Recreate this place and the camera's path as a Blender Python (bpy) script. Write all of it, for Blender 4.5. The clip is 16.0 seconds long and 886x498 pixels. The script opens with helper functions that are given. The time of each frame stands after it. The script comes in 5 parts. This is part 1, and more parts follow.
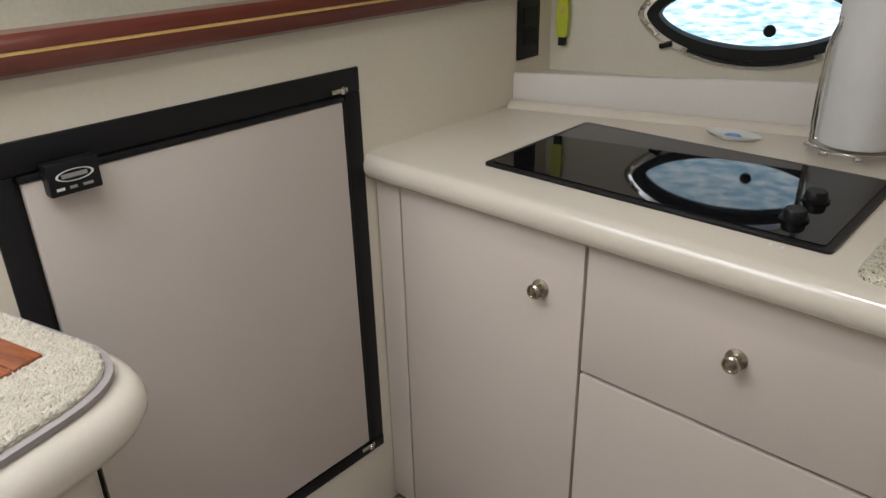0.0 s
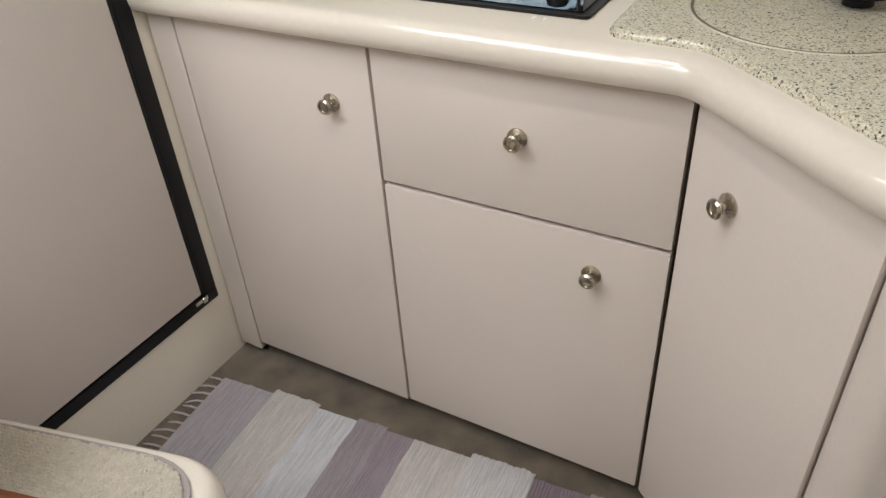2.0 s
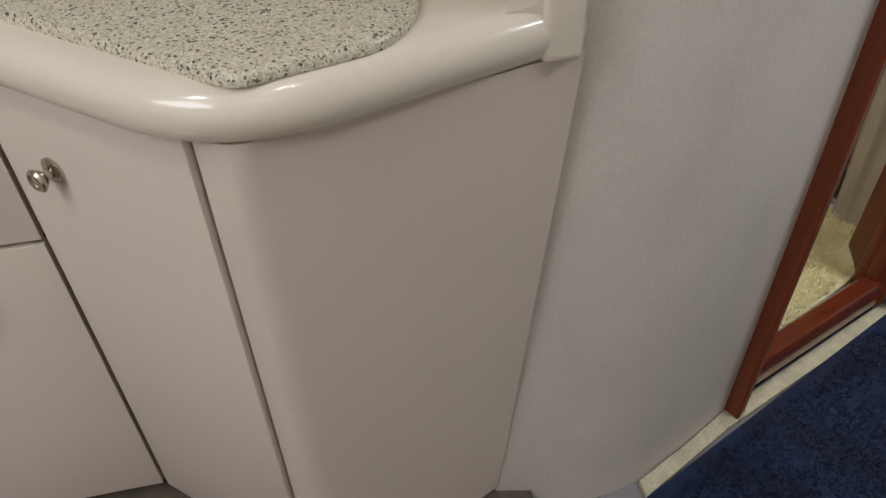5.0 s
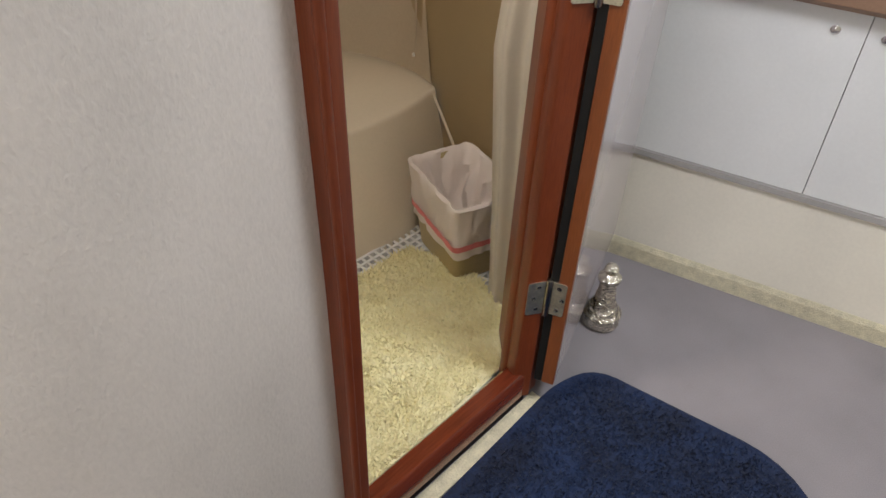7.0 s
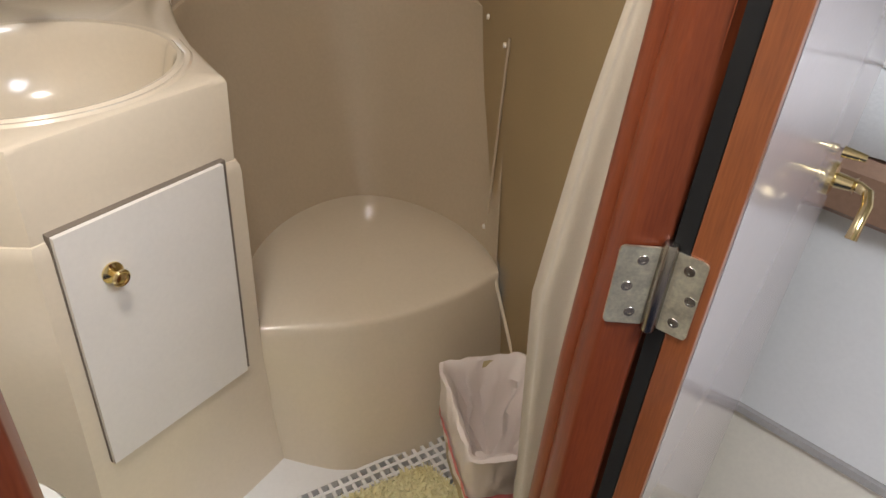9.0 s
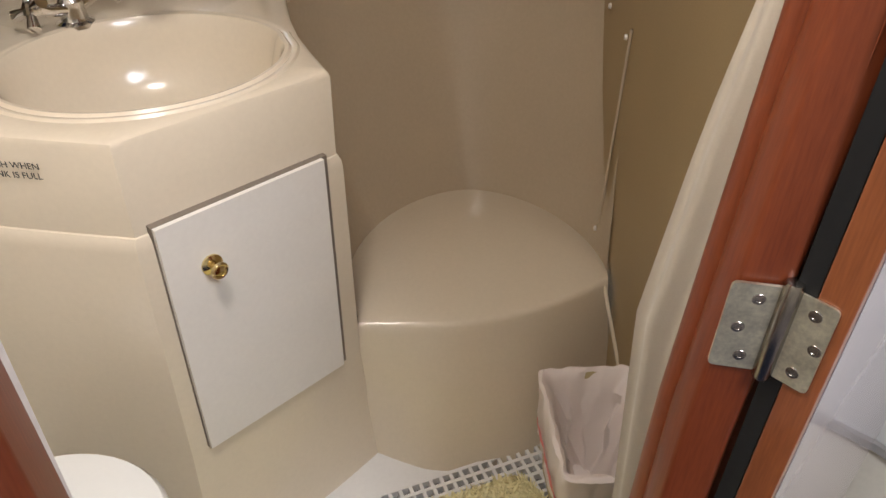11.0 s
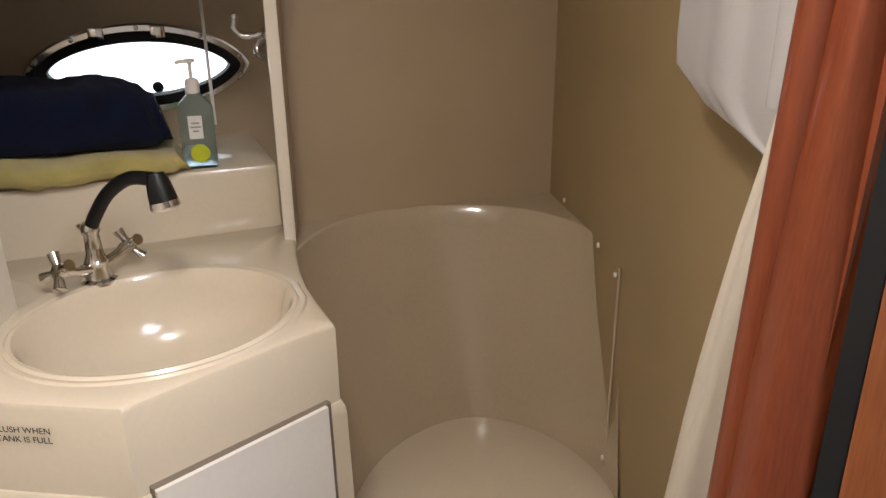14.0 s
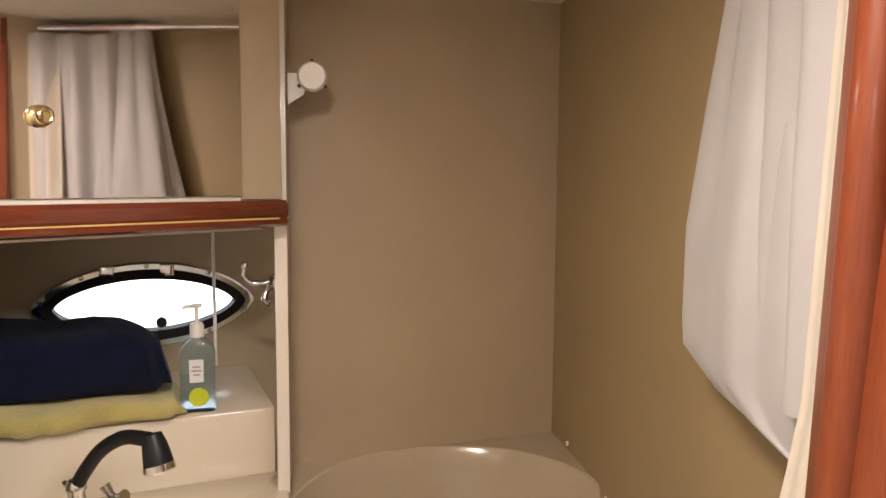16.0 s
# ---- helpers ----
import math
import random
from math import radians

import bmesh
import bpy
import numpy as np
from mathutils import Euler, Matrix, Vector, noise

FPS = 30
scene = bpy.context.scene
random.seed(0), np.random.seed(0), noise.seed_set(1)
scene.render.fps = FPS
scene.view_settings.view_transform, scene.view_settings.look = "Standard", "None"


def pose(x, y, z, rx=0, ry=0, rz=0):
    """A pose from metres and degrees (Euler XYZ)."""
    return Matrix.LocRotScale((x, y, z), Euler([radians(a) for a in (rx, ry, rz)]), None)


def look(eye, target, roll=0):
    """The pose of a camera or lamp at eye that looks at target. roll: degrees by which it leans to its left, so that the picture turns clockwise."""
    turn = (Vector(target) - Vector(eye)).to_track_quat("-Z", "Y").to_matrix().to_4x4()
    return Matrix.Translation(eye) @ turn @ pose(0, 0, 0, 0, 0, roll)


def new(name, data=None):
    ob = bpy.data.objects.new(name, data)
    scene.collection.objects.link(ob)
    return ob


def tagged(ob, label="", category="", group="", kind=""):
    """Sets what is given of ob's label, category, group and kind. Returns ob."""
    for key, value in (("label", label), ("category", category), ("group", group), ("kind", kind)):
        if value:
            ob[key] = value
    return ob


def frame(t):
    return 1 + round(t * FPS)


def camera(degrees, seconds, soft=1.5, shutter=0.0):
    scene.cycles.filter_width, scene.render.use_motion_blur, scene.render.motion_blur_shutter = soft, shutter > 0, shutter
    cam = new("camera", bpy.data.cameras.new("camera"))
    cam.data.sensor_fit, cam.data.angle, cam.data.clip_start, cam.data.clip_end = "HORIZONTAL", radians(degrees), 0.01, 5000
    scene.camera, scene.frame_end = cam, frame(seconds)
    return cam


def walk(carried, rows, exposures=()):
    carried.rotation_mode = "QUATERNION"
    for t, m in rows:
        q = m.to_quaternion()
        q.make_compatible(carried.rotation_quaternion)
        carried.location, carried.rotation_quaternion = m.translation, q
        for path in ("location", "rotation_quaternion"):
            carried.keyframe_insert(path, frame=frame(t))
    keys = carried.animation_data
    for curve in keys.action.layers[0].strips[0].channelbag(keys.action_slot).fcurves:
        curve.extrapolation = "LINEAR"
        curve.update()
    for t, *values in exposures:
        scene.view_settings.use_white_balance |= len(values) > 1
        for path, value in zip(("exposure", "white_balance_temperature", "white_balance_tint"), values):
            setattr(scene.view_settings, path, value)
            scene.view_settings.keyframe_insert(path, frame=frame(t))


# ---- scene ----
cam = camera(62.3, 16.0)
PATH = [
    (0, (1.041, -0.931, 1.337), (-0.185, 0.398, 0.482), -1.3),
    (0.5, (1.062, -0.938, 1.31), (-0.1, 0.359, 0.326), -2.3),
    (1, (1.09, -0.93, 1.279), (-0.007, 0.355, 0.208), -2.6),
    (1.5, (1.119, -0.917, 1.262), (0.127, 0.405, 0.135), -3.5),
    (2, (1.158, -0.895, 1.247), (0.31, 0.486, 0.075), -4.0),
    (2.5, (1.2, -0.884, 1.237), (0.525, 0.574, 0.046), -3.6),
    (3, (1.244, -0.867, 1.222), (0.744, 0.637, 0.002), -3.4),
    (3.5, (1.272, -0.837, 1.209), (0.982, 0.685, -0.056), -2.7),
    (4, (1.288, -0.812, 1.202), (1.195, 0.706, -0.097), -2.0),
    (4.5, (1.312, -0.789, 1.189), (1.404, 0.723, -0.117), -0.8),
    (5, (1.346, -0.776, 1.178), (1.636, 0.7, -0.14), -1.5),
    (5.2, (1.359, -0.775, 1.176), (1.766, 0.693, -0.12), -0.6),
    (7.3, (1.955, -0.595, 1.22), (2.673, 0.771, -0.052), 2.8),
    (7.5, (1.987, -0.537, 1.218), (2.702, 0.854, -0.029), 3.4),
    (8, (2.039, -0.445, 1.235), (2.764, 1.006, 0.064), 4.4),
    (8.5, (2.118, -0.364, 1.237), (2.707, 1.173, 0.101), 3.5),
    (9, (2.228, -0.296, 1.245), (2.628, 1.304, 0.113), 5.1),
    (9.5, (2.27, -0.245, 1.254), (2.491, 1.371, 0.096), 3.1),
    (10, (2.271, -0.233, 1.248), (2.416, 1.383, 0.078), 2.4),
    (10.2, (2.266, -0.234, 1.244), (2.381, 1.378, 0.065), 1.7),
    (12.5, (2.271, -0.248, 1.237), (2.322, 1.381, 0.078), 1.1),
    (13, (2.276, -0.242, 1.264), (2.332, 1.457, 0.209), 0.2),
    (13.5, (2.274, -0.238, 1.294), (2.348, 1.555, 0.411), -0.3),
    (14, (2.275, -0.241, 1.316), (2.341, 1.631, 0.615), -0.6),
    (14.5, (2.273, -0.241, 1.348), (2.338, 1.682, 0.803), -0.5),
    (15, (2.274, -0.248, 1.371), (2.351, 1.708, 0.96), -0.1),
    (15.5, (2.268, -0.245, 1.4), (2.365, 1.731, 1.107), 0.6),
    (16, (2.25, -0.212, 1.418), (2.35, 1.776, 1.228), 0.4),
]
walk(cam, [(t, look(eye, aim, roll)) for t, eye, aim, roll in PATH],
     exposures=[(0, -0.52, 6350, 10), (1, -0.02, 6350, 10), (1.6, 0.04, 6350, 10), (3, -0.12, 6350, 10), (4, -0.2, 6350, 10), (5, -0.42, 6400, 10),
                (7.3, 0.24, 6350, 11), (9, 0.30, 6250, 12), (12.5, 0.24, 6300, 14), (14, 0.22, 6350, 14), (15, 0.5, 6600, 16), (16, 0.70, 6800, 18)])

# ---- world, lights ----
world = bpy.data.worlds.new("world")
scene.world = world
world.use_nodes = True
wn = world.node_tree
sky = wn.nodes.new("ShaderNodeTexSky")
sky.sky_type, sky.sun_disc = "NISHITA", False
sky.sun_elevation, sky.sun_rotation = radians(48), radians(200)
wn.links.new(sky.outputs[0], wn.nodes["Background"].inputs[0])
wn.nodes["Background"].inputs[1].default_value = 0.12


def area(name, m, sx, sy, watts, color):
    d = bpy.data.lights.new(name, "AREA")
    d.shape, d.size, d.size_y, d.energy, d.color = "RECTANGLE", sx, sy, watts, color
    ob = new(name, d)
    ob.matrix_world = m
    return ob


sun = new("sun", bpy.data.lights.new("sun", "SUN"))
sun.data.energy, sun.data.angle, sun.data.color = 0.6, radians(25), (1, 0.97, 0.93)
sun.matrix_world = look((0, 0, 5), (-0.3, 0.9, 3.0))
area("companionway_daylight", pose(0.05, -1.15, 1.93, 0, 0, 0), 1.0, 0.9, 24.0, (0.97, 0.98, 1.0))
# Added faint fill behind the walker; no saloon hatch is known there.
area("saloon_hatch_daylight", pose(1.25, -1.25, 1.93), 0.55, 0.45, 0.8, (0.98, 0.98, 1.0))
# Unseen daylight source by the doorway, its place and power fitted to brightness.
area("forward_hatch_daylight", pose(2.92, -0.5, 1.93), 0.5, 0.5, 17.5, (0.93, 0.96, 1.0))
# Two added overhead fills, unseen; suggested by worktop highlights, powers fitted.
area("galley_lamp_light", pose(0.70, -0.50, 1.92), 0.10, 0.10, 3.6, (1.0, 0.95, 0.88))
area("passage_lamp_light", pose(1.45, -0.45, 1.92), 0.10, 0.10, 1.5, (1.0, 0.95, 0.88))
area("head_lamp_light", pose(2.11, 0.16, 1.79), 0.16, 0.08, 7.4, (1.0, 0.92, 0.82))


# ---- materials ----
def mat(name, color, rough=0.5, metal=0.0, var=0.06, scale=6.0, fine=120.0, bump=0.05, depth=0.002, coat=0.0,
        stretch=(1, 1, 1), dark=None, trans=0.0, sheen=0.0, rvar=0.06, spec=0.5):
    m = bpy.data.materials.new(name)
    m.use_nodes = True
    t = m.node_tree
    b = t.nodes["Principled BSDF"]
    tc = t.nodes.new("ShaderNodeTexCoord")
    mp = t.nodes.new("ShaderNodeMapping")
    mp.inputs["Scale"].default_value = stretch
    t.links.new(tc.outputs["Object"], mp.inputs[0])
    big, small = t.nodes.new("ShaderNodeTexNoise"), t.nodes.new("ShaderNodeTexNoise")
    big.inputs["Scale"].default_value, small.inputs["Scale"].default_value = scale, fine
    big.inputs["Detail"].default_value = 4
    small.inputs["Detail"].default_value = 3
    for n in (big, small):
        t.links.new(mp.outputs[0], n.inputs["Vector"])
    mix = t.nodes.new("ShaderNodeMath")
    mix.operation = "MULTIPLY_ADD"
    mix.inputs[1].default_value = 0.4
    t.links.new(small.outputs[0], mix.inputs[0])
    sc = t.nodes.new("ShaderNodeMath")
    sc.operation = "MULTIPLY"
    sc.inputs[1].default_value = 0.6
    t.links.new(big.outputs[0], sc.inputs[0])
    t.links.new(sc.outputs[0], mix.inputs[2])
    ramp = t.nodes.new("ShaderNodeValToRGB")
    c = Vector(color)
    lo = Vector(dark) if dark else c * (1 - var * 2)
    hi = c * (1 + var)
    ramp.color_ramp.elements[0].position, ramp.color_ramp.elements[1].position = 0.34, 0.66
    ramp.color_ramp.elements[0].color = (*lo, 1)
    ramp.color_ramp.elements[1].color = (*hi, 1)
    t.links.new(mix.outputs[0], ramp.inputs[0])
    t.links.new(ramp.outputs[0], b.inputs["Base Color"])
    rr = t.nodes.new("ShaderNodeMapRange")
    rr.inputs["To Min"].default_value, rr.inputs["To Max"].default_value = max(0.02, rough - rvar), min(1, rough + rvar)
    t.links.new(big.outputs[0], rr.inputs[0])
    t.links.new(rr.outputs[0], b.inputs["Roughness"])
    b.inputs["Metallic"].default_value = metal
    b.inputs["Coat Weight"].default_value = coat
    b.inputs["Coat Roughness"].default_value = 0.08
    b.inputs["Transmission Weight"].default_value = trans
    b.inputs["Sheen Weight"].default_value = sheen
    b.inputs["Specular IOR Level"].default_value = spec
    if bump:
        bp = t.nodes.new("ShaderNodeBump")
        bp.inputs["Strength"].default_value, bp.inputs["Distance"].default_value = bump, depth
        t.links.new(small.outputs[0], bp.inputs["Height"])
        t.links.new(bp.outputs[0], b.inputs["Normal"])
    return m


LAMINATE = mat("cabinet_laminate", (0.69, 0.612, 0.545), 0.42, var=0.02, scale=3, fine=260, bump=0.12, depth=0.0006)
FRIDGE_FACE = mat("fridge_laminate", (0.61, 0.545, 0.49), 0.38, var=0.02, scale=3, fine=260, bump=0.1, depth=0.0006)
SPLASH = mat("splash_laminate", (0.80, 0.755, 0.715), 0.4, var=0.02, scale=3, fine=260, bump=0.1, depth=0.0006)
EDGE = mat("laminate_edge", (0.19, 0.15, 0.11), 0.7, var=0.08)
GELCOAT = mat("cream_gelcoat", (0.77, 0.705, 0.605), 0.17, var=0.02, scale=4, bump=0.02, coat=0.3)
# Beige vanity gelcoat darkened: the surround's shade is put into its colour.
SHADED_GELCOAT = mat("shaded_beige_gelcoat", (0.53, 0.44, 0.32), 0.2, var=0.03, scale=3, bump=0.03, coat=0.5)
VANITY = mat("beige_gelcoat", (0.73, 0.64, 0.50), 0.2, var=0.02, scale=4, bump=0.03, coat=0.5)
# For the head's side wall only: darker and yellower than TANWALL.
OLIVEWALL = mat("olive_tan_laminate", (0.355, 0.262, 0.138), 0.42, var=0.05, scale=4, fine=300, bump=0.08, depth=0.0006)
TANWALL = mat("tan_wall_laminate", (0.50, 0.395, 0.27), 0.42, var=0.04, scale=5, fine=300, bump=0.08, depth=0.0006)
VINYL = mat("textured_wall_vinyl", (0.70, 0.65, 0.60), 0.5, var=0.05, scale=7, fine=210, bump=0.6, depth=0.002, stretch=(1, 1, 0.6))
BULKHEAD = mat("bulkhead_cream", (0.75, 0.69, 0.575), 0.5, var=0.03, scale=3, bump=0.08)
WHITE = mat("white_paint", (0.81, 0.775, 0.72), 0.45, var=0.02, bump=0.03)
PANEL = mat("berth_panel_white", (0.74, 0.735, 0.72), 0.4, var=0.02, bump=0.05)
CREAMWALL = mat("cream_wall", (0.74, 0.69, 0.585), 0.55, var=0.03, bump=0.06)
TAN_CARPET = mat("tan_carpet", (0.15, 0.112, 0.068), 0.95, var=0.35, scale=14, fine=420, bump=1.0, depth=0.004, sheen=0.3)
LILAC_CARPET = mat("lilac_floor", (0.27, 0.245, 0.255), 0.9, var=0.09, scale=5, fine=380, bump=0.5, depth=0.002)
CREAM_CARPET = mat("cream_carpet_edge", (0.66, 0.60, 0.43), 0.95, var=0.12, scale=40, fine=300, bump=1.0, depth=0.004)
STEP_CARPET = mat("berber_carpet", (0.70, 0.63, 0.50), 0.95, var=0.09, scale=90, fine=330, bump=1.0, depth=0.006, sheen=0.3)
PIPING = mat("grey_piping", (0.36, 0.32, 0.31), 0.6)
WOOD = mat("mahogany_upright", (0.175, 0.040, 0.0125), 0.34, var=0.22, scale=9, fine=170, bump=0.05, depth=0.001, coat=0.15, spec=0.3,
           stretch=(3, 3, 0.22), dark=(0.13, 0.026, 0.009))
WOOD_H = mat("mahogany_level", (0.16, 0.031, 0.012), 0.2, var=0.2, scale=9, fine=60, bump=0.06, depth=0.001, coat=0.7,
             stretch=(0.3, 3, 3), dark=(0.10, 0.019, 0.008))
WOOD_Y = mat("mahogany_rail", (0.105, 0.022, 0.014), 0.3, var=0.2, scale=9, fine=60, bump=0.06, depth=0.001, coat=0.6,
             stretch=(3, 0.3, 3), dark=(0.09, 0.016, 0.009))
CHERRY = mat("cherry_door_edge", (0.25, 0.078, 0.024), 0.32, var=0.2, scale=9, fine=170, bump=0.06, depth=0.001, coat=0.5,
             stretch=(3, 3, 0.2), dark=(0.18, 0.05, 0.015))
TEAK = mat("teak_slat", (0.32, 0.10, 0.035), 0.4, var=0.2, scale=14, fine=90, stretch=(0.4, 3, 3), dark=(0.17, 0.045, 0.016), coat=0.3)
GOLD = mat("gold_inlay", (0.72, 0.47, 0.16), 0.35, var=0.1)
BLACK = mat("black_plastic", (0.008, 0.008, 0.009), 0.42, var=0.1, bump=0.1, spec=0.3)
RUBBER = mat("black_rubber", (0.010, 0.010, 0.010), 0.6, var=0.1, spec=0.3)
HOBGLASS = mat("black_ceramic_glass", (0.006, 0.006, 0.007), 0.03, var=0.05, bump=0.0, coat=0.0, rvar=0.008, spec=0.34)
CHROME = mat("polished_chrome", (0.72, 0.71, 0.70), 0.10, metal=1.0, var=0.03, bump=0.0, rvar=0.04)
NICKEL = mat("aged_nickel", (0.55, 0.50, 0.42), 0.22, metal=1.0, var=0.08, bump=0.04)
HINGE = mat("scuffed_hinge_steel", (0.80, 0.78, 0.63), 0.42, metal=1.0, var=0.14, scale=60, fine=300, bump=0.2, depth=0.0006, rvar=0.14)
PINSTEEL = mat("dull_pin_steel", (0.36, 0.33, 0.29), 0.25, metal=1.0, var=0.1, bump=0.05)
ORNATE = mat("embossed_silver", (0.74, 0.70, 0.60), 0.2, metal=1.0, var=0.12, scale=30, fine=75, bump=1.0, depth=0.012)
GAPBROWN = mat("joint_shadow_brown", (0.20, 0.165, 0.13), 0.7)
# Dark tone of the shower-head lugs and of the painted shade below the grate.
LUG_SHADE_DARK = mat("lug_and_shade_dark", (0.05, 0.045, 0.04), 0.6)
BRASS = mat("polished_brass", (0.80, 0.66, 0.36), 0.16, metal=1.0, var=0.05, bump=0.0)
# One curtain in two tones: cream long drop, cooler white upper folds.
CURTAIN = mat("cream_curtain_fabric", (0.56, 0.50, 0.41), 0.75, var=0.03, scale=12, fine=500, bump=0.3, depth=0.001, sheen=0.2)
FABRIC = mat("white_curtain_fabric", (0.44, 0.42, 0.41), 0.5, var=0.03, scale=12, fine=500, bump=0.3, depth=0.001, sheen=0.2)
NAVY = mat("navy_terry", (0.004, 0.008, 0.030), 0.95, var=0.25, scale=20, fine=420, bump=1.0, depth=0.005, sheen=0.03, spec=0.2)
YELLOW = mat("yellow_terry", (0.60, 0.50, 0.16), 0.95, var=0.12, scale=18, fine=420, bump=1.0, depth=0.005, sheen=0.4)
SHAG_Y = mat("yellow_shag", (0.92, 0.88, 0.60), 0.95, var=0.06, scale=12, fine=160, bump=0.6, depth=0.006, dark=(0.82, 0.74, 0.40), sheen=0.3)
SHAG_B = mat("navy_shag", (0.007, 0.019, 0.062), 0.95, var=0.25, scale=9, fine=150, bump=0.6, depth=0.006, dark=(0.003, 0.006, 0.02), sheen=0.05)
BINMAT = mat("beige_plastic", (0.52, 0.42, 0.22), 0.45, var=0.04)
GREY = mat("grey_trim", (0.34, 0.32, 0.30), 0.5)
PAPER = mat("paper_towel", (0.80, 0.79, 0.78), 0.9, var=0.02, scale=20, fine=200, bump=0.5, depth=0.002)
CUSHION = mat("white_bedding", (0.80, 0.80, 0.80), 0.9, var=0.03, scale=8, fine=200, bump=0.4)
TANLEATHER = mat("tan_berth_rail", (0.30, 0.18, 0.115), 0.45, var=0.08)
PAN = mat("white_shower_pan", (0.76, 0.75, 0.73), 0.4, var=0.02)
TOILET = mat("white_porcelain", (0.80, 0.80, 0.77), 0.12, var=0.01, bump=0, coat=0.6)
LIMEGREEN = mat("lime_plastic", (0.55, 0.62, 0.03), 0.4, var=0.05)
PINK = mat("pink_drawstring", (0.85, 0.25, 0.26), 0.5, var=0.05)
HEADLINER = mat("olive_grey_fabric", (0.42, 0.39, 0.31), 0.8, var=0.06, bump=0.4)
BLUEPRINT = mat("blue_print", (0.15, 0.35, 0.70), 0.4, var=0.2, scale=90)
INK = mat("dark_ink", (0.03, 0.03, 0.03), 0.6)
LABELWHITE = mat("label_white", (0.78, 0.78, 0.76), 0.5)


def granite():
    m = bpy.data.materials.new("speckled_solid_surface")
    m.use_nodes = True
    t = m.node_tree
    b = t.nodes["Principled BSDF"]
    tc = t.nodes.new("ShaderNodeTexCoord")
    last = None
    base = (0.56, 0.52, 0.40, 1)
    for scale, cut, col in ((620, 0.50, (0.70, 0.66, 0.53, 1)), (520, 0.76, (0.46, 0.42, 0.31, 1)),
                            (400, 0.945, (0.06, 0.065, 0.085, 1)), (520, 0.935, (0.20, 0.17, 0.11, 1))):
        v = t.nodes.new("ShaderNodeTexVoronoi")
        v.inputs["Scale"].default_value = scale
        t.links.new(tc.outputs["Object"], v.inputs["Vector"])
        sep = t.nodes.new("ShaderNodeSeparateColor")
        t.links.new(v.outputs["Color"], sep.inputs[0])
        g = t.nodes.new("ShaderNodeMath")
        g.operation = "GREATER_THAN"
        g.inputs[1].default_value = cut
        t.links.new(sep.outputs[0], g.inputs[0])
        mx = t.nodes.new("ShaderNodeMix")
        mx.data_type = "RGBA"
        t.links.new(g.outputs[0], mx.inputs[0])
        if last:
            t.links.new(last, mx.inputs[6])
        else:
            mx.inputs[6].default_value = base
        mx.inputs[7].default_value = col
        last = mx.outputs[2]
    t.links.new(last, b.inputs["Base Color"])
    b.inputs["Roughness"].default_value = 0.28
    return m


GRANITE = granite()


def clear(name, color, rough, alpha_trans=1.0, ior=1.4):
    m = bpy.data.materials.new(name)
    m.use_nodes = True
    b = m.node_tree.nodes["Principled BSDF"]
    b.inputs["Base Color"].default_value = (*color, 1)
    b.inputs["Roughness"].default_value = rough
    b.inputs["Transmission Weight"].default_value = alpha_trans
    b.inputs["IOR"].default_value = ior
    return m


GLASS = clear("window_glass", (0.95, 0.98, 1.0), 0.02)
BOTTLE = clear("blue_bottle_plastic", (0.66, 0.86, 0.94), 0.03, 0.96, 1.22)
BAG = clear("white_bin_liner", (0.90, 0.81, 0.755), 0.3, 0.12)
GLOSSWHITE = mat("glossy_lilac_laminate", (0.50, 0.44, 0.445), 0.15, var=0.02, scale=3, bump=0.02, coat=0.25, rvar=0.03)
MIRROR = mat("mirror_silver", (0.83, 0.80, 0.80), 0.03, metal=1.0, var=0.0, bump=0.0, rvar=0.005)


def glow(name, a, b2, strength, scale):
    m = bpy.data.materials.new(name)
    m.use_nodes = True
    t = m.node_tree
    t.nodes.remove(t.nodes["Principled BSDF"])
    e = t.nodes.new("ShaderNodeEmission")
    tc = t.nodes.new("ShaderNodeTexCoord")
    mp = t.nodes.new("ShaderNodeMapping")
    mp.inputs["Scale"].default_value = (1, 1, 4)
    n = t.nodes.new("ShaderNodeTexNoise")
    n.inputs["Scale"].default_value, n.inputs["Detail"].default_value = scale, 6
    r = t.nodes.new("ShaderNodeValToRGB")
    r.color_ramp.elements[0].position, r.color_ramp.elements[1].position = 0.38, 0.62
    r.color_ramp.elements[0].color, r.color_ramp.elements[1].color = (*a, 1), (*b2, 1)
    t.links.new(tc.outputs["Object"], mp.inputs[0])
    t.links.new(mp.outputs[0], n.inputs["Vector"])
    t.links.new(n.outputs[0], r.inputs[0])
    t.links.new(r.outputs[0], e.inputs[0])
    e.inputs[1].default_value = strength
    t.links.new(e.outputs[0], t.nodes["Material Output"].inputs[0])
    return m


WATER = glow("sunlit_water", (0.30, 0.52, 0.68), (0.88, 0.97, 1.0), 2.4, 22)
GLARE = glow("bright_overcast_glare", (0.9, 0.96, 1.0), (1.0, 1.0, 1.0), 3.0, 2)


# ---- mesh helpers ----
def link(name, bm, material, smooth=False, parent=None):
    bmesh.ops.recalc_face_normals(bm, faces=bm.faces[:])
    me = bpy.data.meshes.new(name)
    bm.to_mesh(me)
    bm.free()
    me.materials.append(material)
    if smooth:
        me.polygons.foreach_set("use_smooth", [True] * len(me.polygons))
        me.set_sharp_from_angle(angle=radians(40))
    ob = new(name, me)
    if parent:
        ob.parent = parent
    return ob


def part(name, bm, material, parent, label="", smooth=True):
    return tagged(link(name, bm, material, smooth, parent), label)


def structure(name, bm, material, label, m=None, smooth=False):
    ob = tagged(link(name, bm, material, smooth), label, kind="structure")
    if m:
        ob.matrix_basis = m
    return ob


